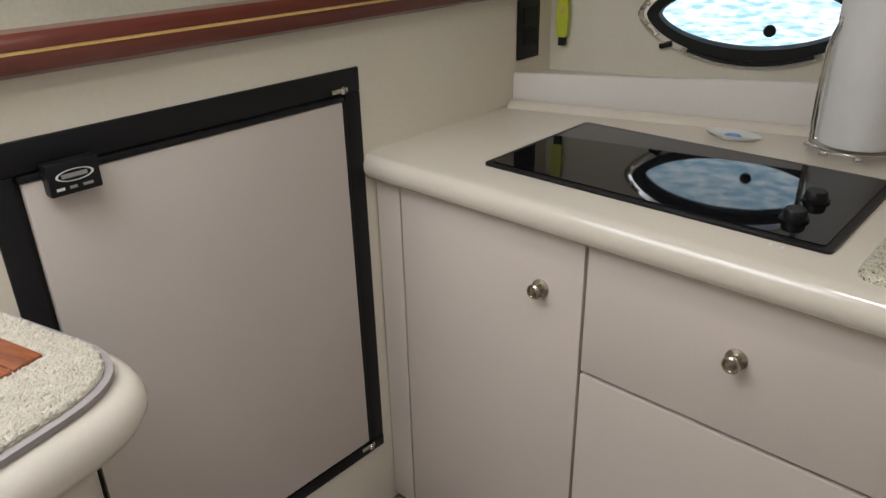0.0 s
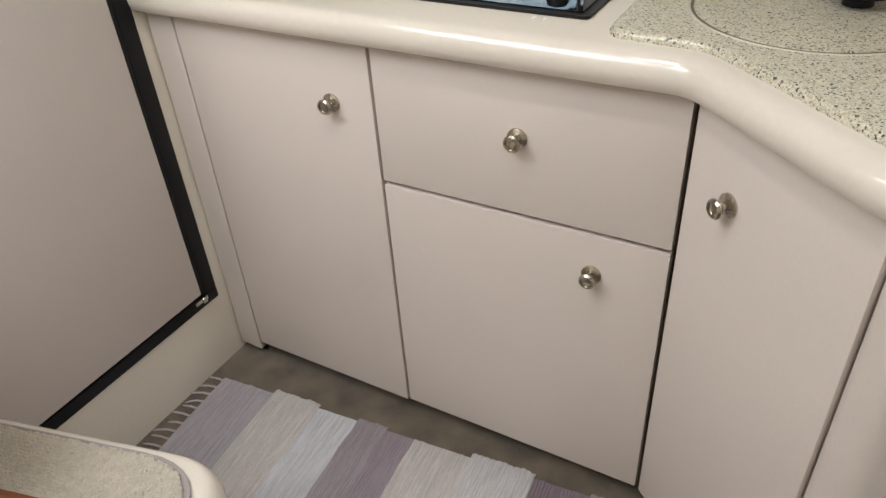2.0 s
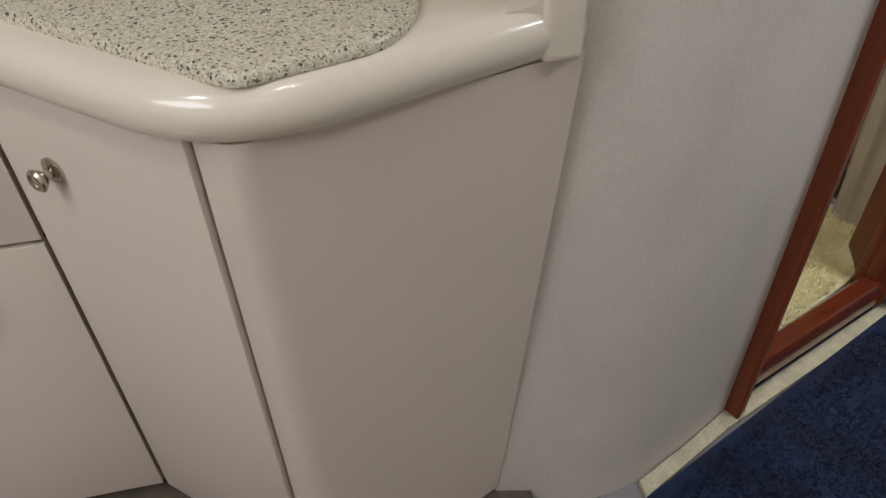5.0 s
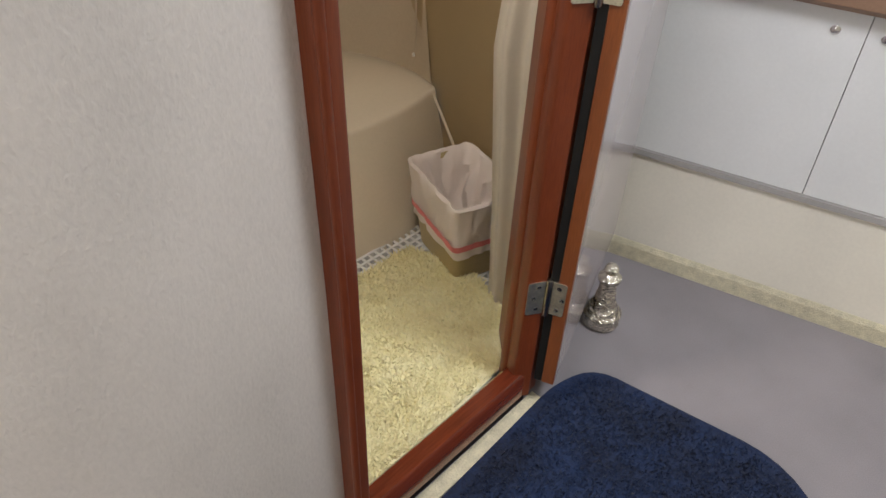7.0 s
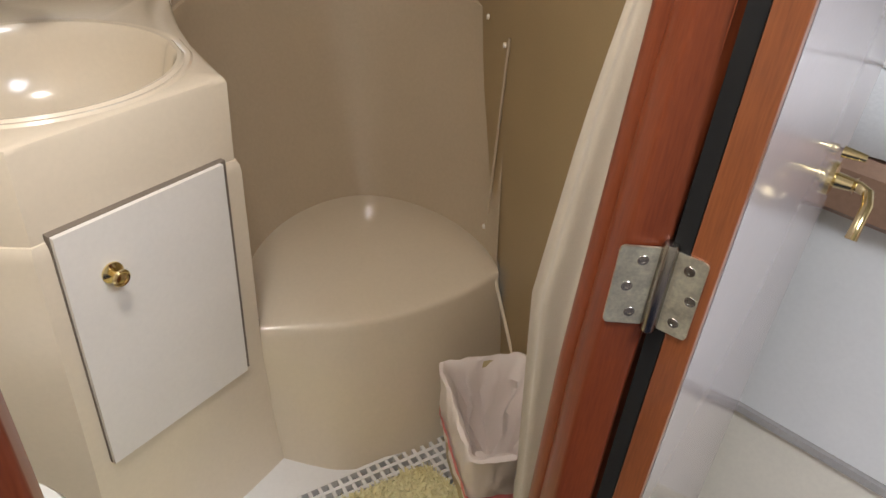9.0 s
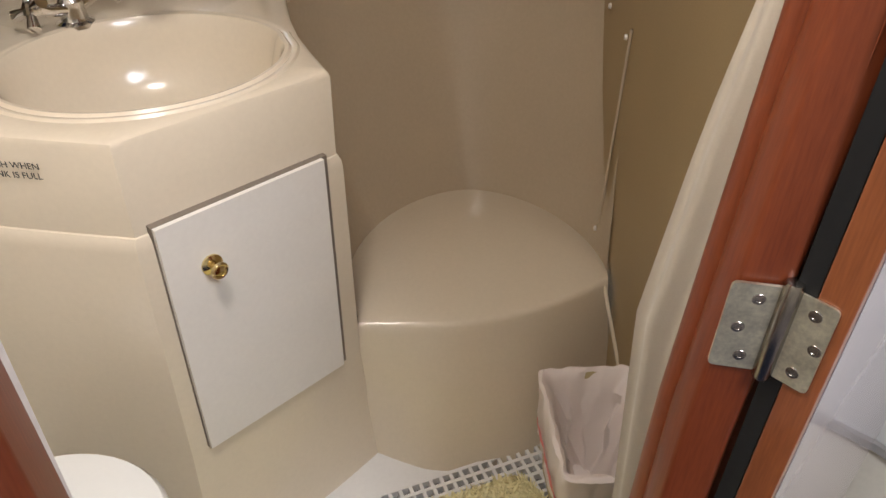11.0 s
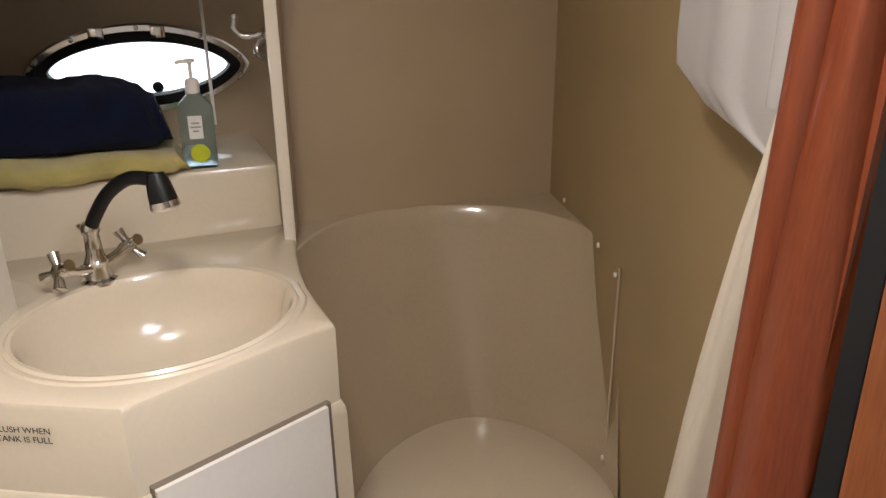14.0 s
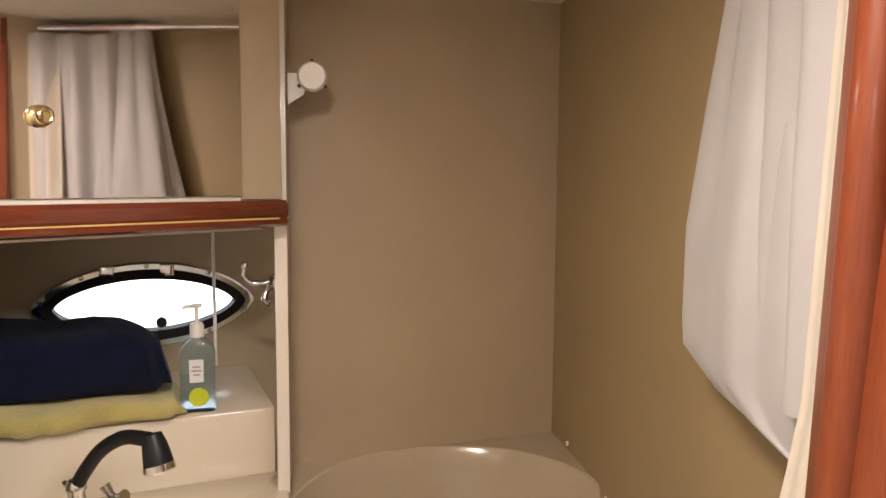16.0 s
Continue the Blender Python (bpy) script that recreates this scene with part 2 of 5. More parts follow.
def thing(name, m, label, category, group=""):
    return tagged_at(new(name), m, label, category, group)


def tagged_at(ob, m, label, category, group):
    ob.matrix_basis = m
    return tagged(ob, label, category, group)


def box(lo, hi, bevel=0.0, bm=None, seg=2):
    target = bm or bmesh.new()
    b = bmesh.new()
    bmesh.ops.create_cube(b, size=1)
    for v in b.verts:
        v.co = [lo[i] + (v.co[i] + 0.5) * (hi[i] - lo[i]) for i in range(3)]
    if bevel:
        bmesh.ops.bevel(b, geom=b.edges[:], offset=bevel, segments=seg, affect="EDGES", profile=0.6)
    merge(target, b)
    return target


def merge(target, b):
    me = bpy.data.meshes.new("scratch")
    b.to_mesh(me)
    b.free()
    target.from_mesh(me)
    bpy.data.meshes.remove(me)


def loft(rings, closed=True, cap0=False, cap1=False, bm=None):
    bm = bm or bmesh.new()
    rows = [[bm.verts.new(p) for p in r] for r in rings]
    n = len(rows[0])
    for a, b in zip(rows, rows[1:]):
        for i in range(n if closed else n - 1):
            j = (i + 1) % n
            bm.faces.new((a[i], a[j], b[j], b[i]))
    if cap0:
        bm.faces.new(rows[0])
    if cap1:
        bm.faces.new(rows[-1][::-1])
    return bm


def prism(poly, z0, z1, bevel=0.0, bm=None):
    b = loft([[(x, y, z0) for x, y in poly], [(x, y, z1) for x, y in poly]], True, True, True)
    if bevel:
        bmesh.ops.bevel(b, geom=[e for e in b.edges if len(e.link_faces) == 2 and e.calc_face_angle(0) > 0.5],
                        offset=bevel, segments=2, affect="EDGES")
    if bm:
        merge(bm, b)
        return bm
    return b


def lathe(profile, m=None, n=28, bm=None):
    m = m or Matrix()
    rings = [[m @ Vector((r * math.cos(2 * math.pi * i / n), r * math.sin(2 * math.pi * i / n), z)) for i in range(n)] for r, z in profile]
    return loft(rings, True, True, True, bm)


def tube(points, r, n=10, bm=None, caps=True):
    pts = [Vector(p) for p in points]
    rings = []
    side = None
    for i, p in enumerate(pts):
        d = (pts[min(i + 1, len(pts) - 1)] - pts[max(i - 1, 0)]).normalized()
        if side is None:
            side = d.orthogonal().normalized()
        side = (side - d * side.dot(d)).normalized()
        up = d.cross(side)
        rad = r[i] if isinstance(r, (list, tuple)) else r
        rings.append([p + (side * math.cos(a) + up * math.sin(a)) * rad for a in (2 * math.pi * k / n for k in range(n))])
    return loft(rings, True, caps, caps, bm)


def spline(pts, per=8):
    """A smooth curve through control points."""
    P = [Vector(p) for p in pts]
    P = [P[0] * 2 - P[1]] + P + [P[-1] * 2 - P[-2]]
    out = []
    for i in range(1, len(P) - 2):
        a, b, c, d = P[i - 1:i + 3]
        for k in range(per):
            t = k / per
            out.append(0.5 * (2 * b + (c - a) * t + (2 * a - 5 * b + 4 * c - d) * t * t + (3 * b - a - 3 * c + d) * t ** 3))
    return out + [P[-2]]


def rounded(poly, radii, seg=6):
    """A plan polygon with its corners rounded."""
    out = []
    n = len(poly)
    for i, p in enumerate(poly):
        p, a, b = Vector(p), Vector(poly[i - 1]), Vector(poly[(i + 1) % n])
        r = radii[i] if isinstance(radii, (list, tuple)) else radii
        if r <= 0:
            out.append(p)
            continue
        d = min(r, (a - p).length * 0.48, (b - p).length * 0.48)
        s, e = p + (a - p).normalized() * d, p + (b - p).normalized() * d
        for k in range(seg + 1):
            t = k / seg
            out.append((1 - t) ** 2 * s + 2 * t * (1 - t) * p + t * t * e)
    return [(v.x, v.y) for v in out]


def offset(poly, d):
    """Moves a counter-clockwise plan outline outward by d."""
    out = []
    n = len(poly)
    for i in range(n):
        p, a, b = Vector(poly[i]), Vector(poly[i - 1]), Vector(poly[(i + 1) % n])
        e1, e2 = (p - a), (b - p)
        e1 = e1.normalized() if e1.length > 1e-9 else e2.normalized()
        e2 = e2.normalized() if e2.length > 1e-9 else e1
        t = (e1 + e2).normalized()
        k = max(0.5, t.dot(e1))
        out.append((p.x + t.y * d / k, p.y - t.x * d / k))
    return out


def wall(name, a, b, z0, z1, thick, material, label, holes=()):
    """A wall whose visible face runs from a to b; its thickness goes to the left of that way. Holes: (s0, s1, z0, z1)."""
    A, B = Vector(a), Vector(b)
    L = (B - A).length
    m = pose(A.x, A.y, 0, 0, 0, math.degrees(math.atan2(B.y - A.y, B.x - A.x)))
    bm = bmesh.new()
    cuts = sorted({0, L, *[h[0] for h in holes], *[h[1] for h in holes]})
    for s0, s1 in zip(cuts, cuts[1:]):
        mid = (s0 + s1) / 2
        blocks = [h for h in holes if h[0] < mid < h[1]]
        lo = z0
        for h in sorted(blocks, key=lambda q: q[2]):
            if h[2] > lo:
                box((s0, 0, lo), (s1, thick, h[2]), bm=bm)
            lo = h[3]
        if lo < z1:
            box((s0, 0, lo), (s1, thick, z1), bm=bm)
    return structure(name, bm, material, label, m)


def knob(parent, m, material=NICKEL):
    k = part("knob", lathe([(0.0165, 0), (0.0165, 0.003), (0.013, 0.005), (0.0062, 0.007), (0.0062, 0.013), (0.010, 0.016),
                            (0.0135, 0.0205), (0.0138, 0.0225), (0.0115, 0.025), (0.009, 0.0245), (0.0085, 0.023), (0.004, 0.0238)], m, 24),
             material, parent, "round metal pull knob")
    return k


MD = pose(2.053, -0.02, 0, 0, 0, 21.1)        # the head's doorway: x along it, y into the head
MV = pose(1.9, 0.557, 0, 0, 0, 43.4)        # front of the vanity
MS = pose(1.998, 1.281, 0, 0, 0, 20.5)      # shelf behind the basin
MB = pose(3.0, 0.512, 0, 0, 0, -54.5)       # berth side in the forward cabin
MH = pose(0, 0.60, 0, 0, 0, 17)             # hull side of the galley
MT = pose(0, -0.597, 0, 0, 0, 14)           # companionway steps

# ---- structure ----
structure("floor_galley", prism([(-1.2, -2.0), (1.62, -2.0), (1.62, 0.06), (-1.2, 0.06)], -0.12, 0.0), TAN_CARPET, "tan brown cut-pile carpet floor of the galley")
structure("floor_passage", prism([(1.621, -2.0), (4.6, -2.0), (4.6, 1.4), (2.80, 1.4), (2.80, 0.5), (2.55, 0.2), (2.0, -0.0), (1.621, -0.09)], -0.15, -0.05), LILAC_CARPET,
          "pale lilac carpet floor of the forward passage")
structure("floor_head", prism([(1.62, -0.05), (2.04, 0.0), (2.55, 0.22), (2.58, 0.31), (2.73, 0.46), (2.70, 1.60), (1.62, 1.60)], -0.1, -0.02), PAN, "white moulded shower pan floor")
wall("wall_aft", (0, -0.70), (0, 1.0), -0.1, 1.15, 0.10, BULKHEAD, "cream bulkhead beside the companionway holding the fridge", [(0.035, 0.662, 0.20, 1.05)])
wall("wall_aft_upper", (-0.13, -0.70), (-0.13, 1.0), 1.10, 1.95, 0.05, HEADLINER, "olive grey upholstered upper bulkhead")
structure("trim_ledge", box((-0.14, -0.70, 1.151), (-0.02, 0.62, 1.165)), WHITE, "white ledge above the fridge bulkhead")


def almond(a, b, z, n=48, power=1.3):
    out = []
    for i in range(n):
        t = 2 * math.pi * i / n
        s = math.sin(t)
        out.append((a * math.cos(t), z, b * math.copysign(abs(s) ** power, s)))
    return out


def holed_wall(name, x0, x1, z0, z1, thick, cx, cz, a, b, material, label, m, n=48, power=1.3):
    """A flat wall with one almond-shaped opening through it; its near face lies at y = 0."""
    def border(y):
        out = []
        for (px, _, pz) in almond(a, b, 0, n, power):
            dx, dz = px, pz
            ks = [k for k in (((x1 - cx) / dx if dx > 1e-6 else 1e9), ((x0 - cx) / dx if dx < -1e-6 else 1e9),
                              ((z1 - cz) / dz if dz > 1e-6 else 1e9), ((z0 - cz) / dz if dz < -1e-6 else 1e9))]
            k = min(ks)
            out.append((cx + dx * k, y, cz + dz * k))
        for corner in ((x0, z0), (x1, z0), (x0, z1), (x1, z1)):
            i = min(range(n), key=lambda q: (out[q][0] - corner[0]) ** 2 + (out[q][2] - corner[1]) ** 2)
            out[i] = (corner[0], y, corner[1])
        return out

    def hole(y):
        return [(cx + p[0], y, cz + p[2]) for p in almond(a, b, 0, n, power)]
    return structure(name, loft([border(thick), border(0), hole(0), hole(thick), border(thick)]), material, label, m)


wall("wall_galley_end", (1.21, 0.955), (1.60, 0.862), 0.3, 1.95, 0.02, CREAMWALL, "cream wall closing the galley corner")
holed_wall("wall_hull_galley", -0.02, 1.25, 0.3, 1.95, 0.04, 0.454, 1.10, 0.206, 0.074, CREAMWALL, "cream hull side behind the galley counter", MH)
wall("wall_partition", (1.615, -0.11), (1.580, 0.858), -0.1, 1.95, -0.045, CREAMWALL, "cream partition between galley and head")
wall("wall_head_left", (1.22, 0.90), (1.22, 1.75), 0.3, 1.95, 0.04, TANWALL, "shaded tan side wall past the basin shelf")


def bent_wall():
    pts = spline([(1.560, -0.113), (1.70, -0.138), (1.82, -0.125), (1.94, -0.076), (2.061, -0.0168)], 8)
    inner = [(p.x, p.y) for p in pts]
    outer = [(p.x + 0.0, p.y + 0.05) for p in pts]
    plan = inner + outer[::-1]
    return prism(plan, -0.05, 1.95)


structure("wall_head_curved", bent_wall(), VINYL, "off-white textured vinyl bulkhead bending toward the head doorway", smooth=True)
structure("baseboard_passage", prism([(1.83, -0.163), (2.05, -0.058), (2.56, 0.138), (2.55, 0.17), (2.05, -0.025), (1.94, -0.08), (1.83, -0.13)], -0.05, -0.038, 0.003),
          CREAM_CARPET, "cream carpet edging along the bulkhead")
# right, back and left sides of the head
wall("wall_head_corner", (2.575, 0.315), (2.729, 0.452), -0.05, 1.95, -0.03, TANWALL, "tan laminate return beside the doorway")
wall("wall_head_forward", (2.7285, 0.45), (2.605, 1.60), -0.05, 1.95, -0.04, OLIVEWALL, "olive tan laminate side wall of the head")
wall("wall_head_back", (2.66, 1.557), (1.985, 1.350), 0.3, 1.95, -0.04, TANWALL, "tan laminate wall above the shower surround")
holed_wall("wall_hull_head", -0.95, 0.30, 0.3, 1.95, 0.04, -0.3055, 1.117, 0.205, 0.068, TANWALL, "shaded tan hull side behind the wash basin shelf", pose(1.924, 1.643, 0, 0, 0, 20.5))
structure("ceiling_head", prism([(1.45, -0.03), (2.05, 0.0), (2.6, 0.26), (2.8, 0.3), (2.75, 2.1), (1.2, 2.1)], 1.83, 1.88), CREAMWALL, "cream head liner ceiling of the head")
# unseen ceiling: the companionway and two more openings added to let light in
bm = bmesh.new()
xs, ys = [-1.2, -0.5, 0.6, 0.95, 1.55, 2.64, 3.2, 4.6], [-2.0, -1.65, -1.55, -0.95, -0.78, -0.70, -0.22, 1.3]
open_cells = {(x, y) for x, y in ((1, 1), (1, 2), (1, 3), (1, 4), (3, 2), (5, 4), (5, 5))}
for i in range(7):
    for j in range(7):
        if (i, j) not in open_cells and not (j == 6 and i >= 7):
            box((xs[i], ys[j], 1.95), (xs[i + 1], ys[j + 1], 2.0), bm=bm)
structure("ceiling", bm, CREAMWALL, "unseen cream cabin ceiling with openings added to let light in")
# Walls out of view, added to close the cabin.
wall("wall_south", (-1.2, -2.0), (4.6, -2.0), -0.15, 1.95, -0.05, CREAMWALL, "cream cabin side behind the walker")
wall("wall_bow", (4.6, 1.4), (4.6, -2.0), -0.15, 1.95, 0.05, CREAMWALL, "cream bulkhead at the bow end")
wall("wall_stern", (-1.2, -2.0), (-1.2, -0.70), -0.15, 1.95, 0.05, CREAMWALL, "cream bulkhead behind the companionway")
wall("wall_stair_side", (-1.2, -0.70), (-0.10, -0.70), -0.15, 1.95, 0.05, CREAMWALL, "cream wall beside the companionway")
wall("wall_forward_side", (2.8, 1.4), (4.6, 1.4), -0.15, 1.95, 0.05, CREAMWALL, "cream hull side of the forward cabin")

# doorway of the head: jambs, header, sill
def leaned(bm, k=0.045, z0=0.75):
    """The jambs lean slightly outward above hand height."""
    bmesh.ops.bisect_plane(bm, geom=bm.verts[:] + bm.edges[:] + bm.faces[:], plane_co=(0, 0, z0), plane_no=(0, 0, 1))
    for q in bm.verts:
        q.co.x += max(0.0, q.co.z - z0) * k
    return bm


def widened(bm, k=0.035, z0=1.05):
    """The outer side of the hinge jamb flares above shoulder height."""
    bmesh.ops.bisect_plane(bm, geom=bm.verts[:] + bm.edges[:] + bm.faces[:], plane_co=(0, 0, z0), plane_no=(0, 0, 1))
    for q in bm.verts:
        if q.co.x > 0.5 and q.co.y < 0.06:
            q.co.x += max(0.0, q.co.z - z0) * k
    return bm


door_frame = thing("door_frame", MD, "varnished mahogany door frame with raised sill round the head doorway", "door frame")
tagged(door_frame, kind="structure")
bm = prism(rounded([(0.0075, -0.028), (0.0385, -0.026), (0.0385, 0.016), (0.0035, 0.05)], [0.004, 0.005, 0, 0], 3), -0.045, 1.82)
part("jamb", leaned(bm, -0.016, 0.6), WOOD, door_frame)
bm = tube([(0.0125, -0.026, -0.045), (0.0125, -0.026, 1.82)], 0.0062, 10)
part("bead", leaned(bm, -0.016, 0.6), WOOD, door_frame)
bm = prism(rounded([(0.505, -0.0095), (0.53, 0.004), (0.62, 0.12), (0.575, 0.135), (0.520, 0.078), (0.477, 0.034), (0.4735, 0.011)], [0.003, 0.0, 0, 0.0, 0.0, 0.016, 0.004], 4), -0.02, 1.82)
part("jamb", widened(leaned(bm)), WOOD, door_frame)
part("stop_bead", leaned(tube([(0.4985, 0.0475, -0.02), (0.4985, 0.0475, 0.75), (0.4985, 0.0475, 1.82)], 0.0175, 18)), WOOD, door_frame)
part("rebate", widened(box((0.511, -0.004, -0.02), (0.535, 0.003, 1.82))), WOOD, door_frame)
part("header", box((0.0, -0.008, 1.82), (0.66, 0.08, 1.90), 0.004), WOOD_H, door_frame)
bm = prism([(-0.002, -0.02), (-0.002, 0.042), (0.004, 0.05), (0.036, 0.05), (0.042, 0.043), (0.052, 0.02), (0.052, -0.02)], 0.039, 0.490)
for v in bm.verts:
    v.co = (v.co.z, v.co.x, v.co.y)
part("sill", bm, WOOD_H, door_frame)
part("sill_strip", box((0.0, 0.004, -0.055), (0.51, 0.05, -0.021), 0.002), RUBBER, door_frame, "dark gap strip under the sill")
part("bulkhead_over_door", box((0.0, 0.01, 1.902), (0.80, 0.06, 1.95)), VINYL, door_frame)

# ---- galley ----


def galley():
    worktop = thing("worktop", Matrix(), "cream gelcoat galley worktop with rounded front edge", "countertop")
    base = [(-0.03, 0), (1.0, 0), (1.272, -0.241), (1.584, -0.132), (1.570, 0.835), (-0.03, 0.43)]
    rings = []
    for d, z in ((0.004, 0.846), (0.016, 0.8465), (0.025, 0.853), (0.030, 0.866), (0.030, 0.878), (0.026, 0.889), (0.016, 0.897), (0.004, 0.900)):
        rings.append([(x, y, z) for x, y in rounded(offset(base, d), [0, 0.022, 0.11, 0.004, 0, 0], 8)])
    part("slab", loft(rings, True, True, True), GELCOAT, worktop)
    # low rolled upstand and tall splash panel against the hull
    prof = [(-0.040, 0.9), (-0.034, 0.908), (-0.022, 0.914), (-0.008, 0.914), (0.0, 0.90)]
    m = pose(0, 0.45, 0, 0, 0, 17)
    part("upstand", loft([[m @ Vector((s, y, z)) for y, z in prof] for s in (0.003, 1.44)], True, True, True), GELCOAT, worktop)
    bm = box((0.003, -0.002, 0.9), (1.25, 0.012, 0.975), 0.003)
    for q in bm.verts:
        if q.co.z > 0.95:
            q.co.z += 0.035 * q.co.x
    bm.transform(m)
    lining = box((0.003, 0.0125, 0.9), (1.25, 0.145, 0.958))
    lining.transform(m)
    part("lining", lining, CREAMWALL, worktop, smooth=False)
    part("splash_panel", bm, SPLASH, worktop, "pinkish white splash panel")
    # coaming against the forward bulkhead
    rings = []
    for s in [i / 12 for i in range(13)]:
        y = -0.160 + s * 0.952
        x = 1.604 - 0.020 * s
        rings.append([(x + 0.003, y, 0.87), (x - 0.075, y, 0.899), (x - 0.050, y, 0.903), (x - 0.034, y, 0.912), (x - 0.027, y, 0.93), (x - 0.024, y, 1.02),
                      (x - 0.018, y, 1.03), (x + 0.003, y, 1.03)])
    part("coaming", loft(rings, True, True, True), GELCOAT, worktop)
    part("end_cap", box((1.566, -0.168, 0.8465), (1.608, -0.128, 1.031), 0.009, seg=3), GELCOAT, worktop)

    hob = thing("hob", Matrix(), "black ceramic glass two-burner hob set flush in the worktop", "hob")
    part("frame", prism(rounded([(0.230, 0.063), (0.828, 0.063), (0.828, 0.411), (0.230, 0.411)], 0.010, 4), 0.899, 0.905, 0.001), BLACK, hob)
    part("glass_top", prism(rounded([(0.242, 0.075), (0.816, 0.075), (0.816, 0.399), (0.242, 0.399)], 0.006, 4), 0.9, 0.9072), HOBGLASS, hob, smooth=False)
    for kx, ky in ((0.752, 0.142), (0.752, 0.236)):
        part("control_knob", lathe([(0.021, 0.907), (0.021, 0.910), (0.0175, 0.911), (0.0165, 0.921), (0.0145, 0.924), (0.0, 0.924)], pose(kx, ky, 0), 20), BLACK, hob)
    for i in range(2):
        part("mark", box((0.752 + i * 0.016, 0.042, 0.9002), (0.756 + i * 0.016, 0.054, 0.9007)), LABELWHITE, hob, "pale printed tick")

    cover = thing("sink_cover", Matrix(), "speckled stone-look sink cover with an inset round lid", "sink cover")
    outline = rounded([(0.868, 0.012), (1.003, 0.006), (1.268, -0.228), (1.29, -0.243), (1.425, -0.203), (1.460, -0.135), (1.395, 0.45), (0.868, 0.47)],
                      [0.03, 0.03, 0.01, 0.03, 0.05, 0.03, 0.03, 0.03], 6)
    rings = [[(x, y, z) for x, y in offset(outline, d)] for d, z in ((0, 0.899), (0, 0.905), (-0.003, 0.9095), (-0.008, 0.911))]
    part("board", loft(rings, True, True, True), GRANITE, cover)
    part("groove", lathe([(0.1535, 0.9100), (0.1535, 0.9116), (0.1575, 0.9116), (0.1575, 0.9100)], pose(1.10, 0.172, 0), 64), EDGE, cover, "dark ring joint of the lid")
    # Pale ring paints the bright highlight that runs along the lid's bevel.
    part("rim", lathe([(0.1577, 0.9100), (0.1580, 0.9122), (0.1602, 0.9122), (0.1606, 0.9100)], pose(1.10, 0.172, 0), 64), GELCOAT, cover, "pale ring painting the highlight along the lid joint")
    part("lid", lathe([(0.1525, 0.909), (0.1525, 0.9118), (0.149, 0.9128), (0.0, 0.9128)], pose(1.10, 0.172, 0), 56), GRANITE, cover)
    part("lid_knob", lathe([(0.020, 0.913), (0.020, 0.922), (0.044, 0.930), (0.047, 0.937), (0.040, 0.946), (0.0, 0.950)], pose(1.145, 0.205, 0), 28), HOBGLASS, cover, "dark polished lid knob")

    def front(unit, name, a, b, z0, z1, kx=None, kz=None):
        A, B = Vector(a), Vector(b)
        m = pose(A.x, A.y, 0, 0, 0, math.degrees(math.atan2(B.y - A.y, B.x - A.x)))
        L = (B - A).length
        bm = box((0.0025, 0, z0), (L - 0.0025, 0.018, z1), 0.0016)
        bm.transform(m)
        p = part(name, bm, LAMINATE, unit)
        if kx is not None:
            knob(p, m @ pose(kx, 0, kz, 90, 0, 0))
    tall = thing("base_cabinet", Matrix(), "tall-doored off-white laminate base cabinet beside the fridge", "cabinet", "galley base cabinets")
    front(tall, "filler_strip", (0.001, 0.001), (0.071, 0), 0.02, 0.843)
    front(tall, "door", (0.0705, 0), (0.4945, 0), 0.045, 0.842, 0.339, 0.733)
    part("carcass", box((0.002, 0.020, 0.03), (0.495, 0.44, 0.845)), EDGE, tall, "dark carcass", smooth=False)
    part("kickboard", box((0.002, 0.045, 0.0), (0.495, 0.30, 0.0295)), TAN_CARPET, tall, smooth=False)
    wide = thing("base_cabinet", Matrix(), "off-white laminate base cabinet with drawer above a wide door", "cabinet", "galley base cabinets")
    front(wide, "drawer", (0.4955, 0), (0.999, 0), 0.602, 0.842, 0.256, 0.735)
    front(wide, "door", (0.4955, 0), (0.999, 0), 0.05, 0.594, 0.385, 0.521)
    part("carcass", box((0.4955, 0.020, 0.03), (0.998, 0.44, 0.845)), EDGE, wide, "dark carcass", smooth=False)
    part("kickboard", box((0.4955, 0.045, 0.0), (1.0, 0.30, 0.0295)), TAN_CARPET, wide, smooth=False)
    corner = thing("corner_cabinet", Matrix(), "angled off-white corner cabinet with a curved end panel", "cabinet", "galley base cabinets")
    front(corner, "door", (1.002, -0.002), (1.2335, -0.207), 0.05, 0.842, 0.088, 0.735)
    part("carcass", prism([(0.9985, 0.026), (1.012, 0.014), (1.235, -0.183), (1.262, -0.205), (1.58, -0.10), (1.56, 0.44), (0.9985, 0.44)], 0.03, 0.845), EDGE, corner, "dark carcass", smooth=False)
    part("kickboard", prism([(1.0005, 0.045), (1.02, 0.045), (1.25, -0.16), (1.55, -0.07), (1.55, 0.3), (1.0005, 0.3)], 0.0, 0.0295), TAN_CARPET, corner, smooth=False)
    # rounded end panel, its far edge leaning with the bulkhead
    rings = []
    for z in (0.015, 0.43, 0.8475):
        t = z / 0.8445
        pts = rounded([(1.2435, -0.2155), (1.274, -0.243), (1.562 + 0.055 * t, -0.114 - 0.034 * t)], [0, 0.075, 0], 10)
        rings.append([(x, y, z) for x, y in pts + [(x - 0.004, y + 0.014) for x, y in pts][::-1]])
    part("end_panel", loft(rings, True, True, True), LAMINATE, corner)


galley()


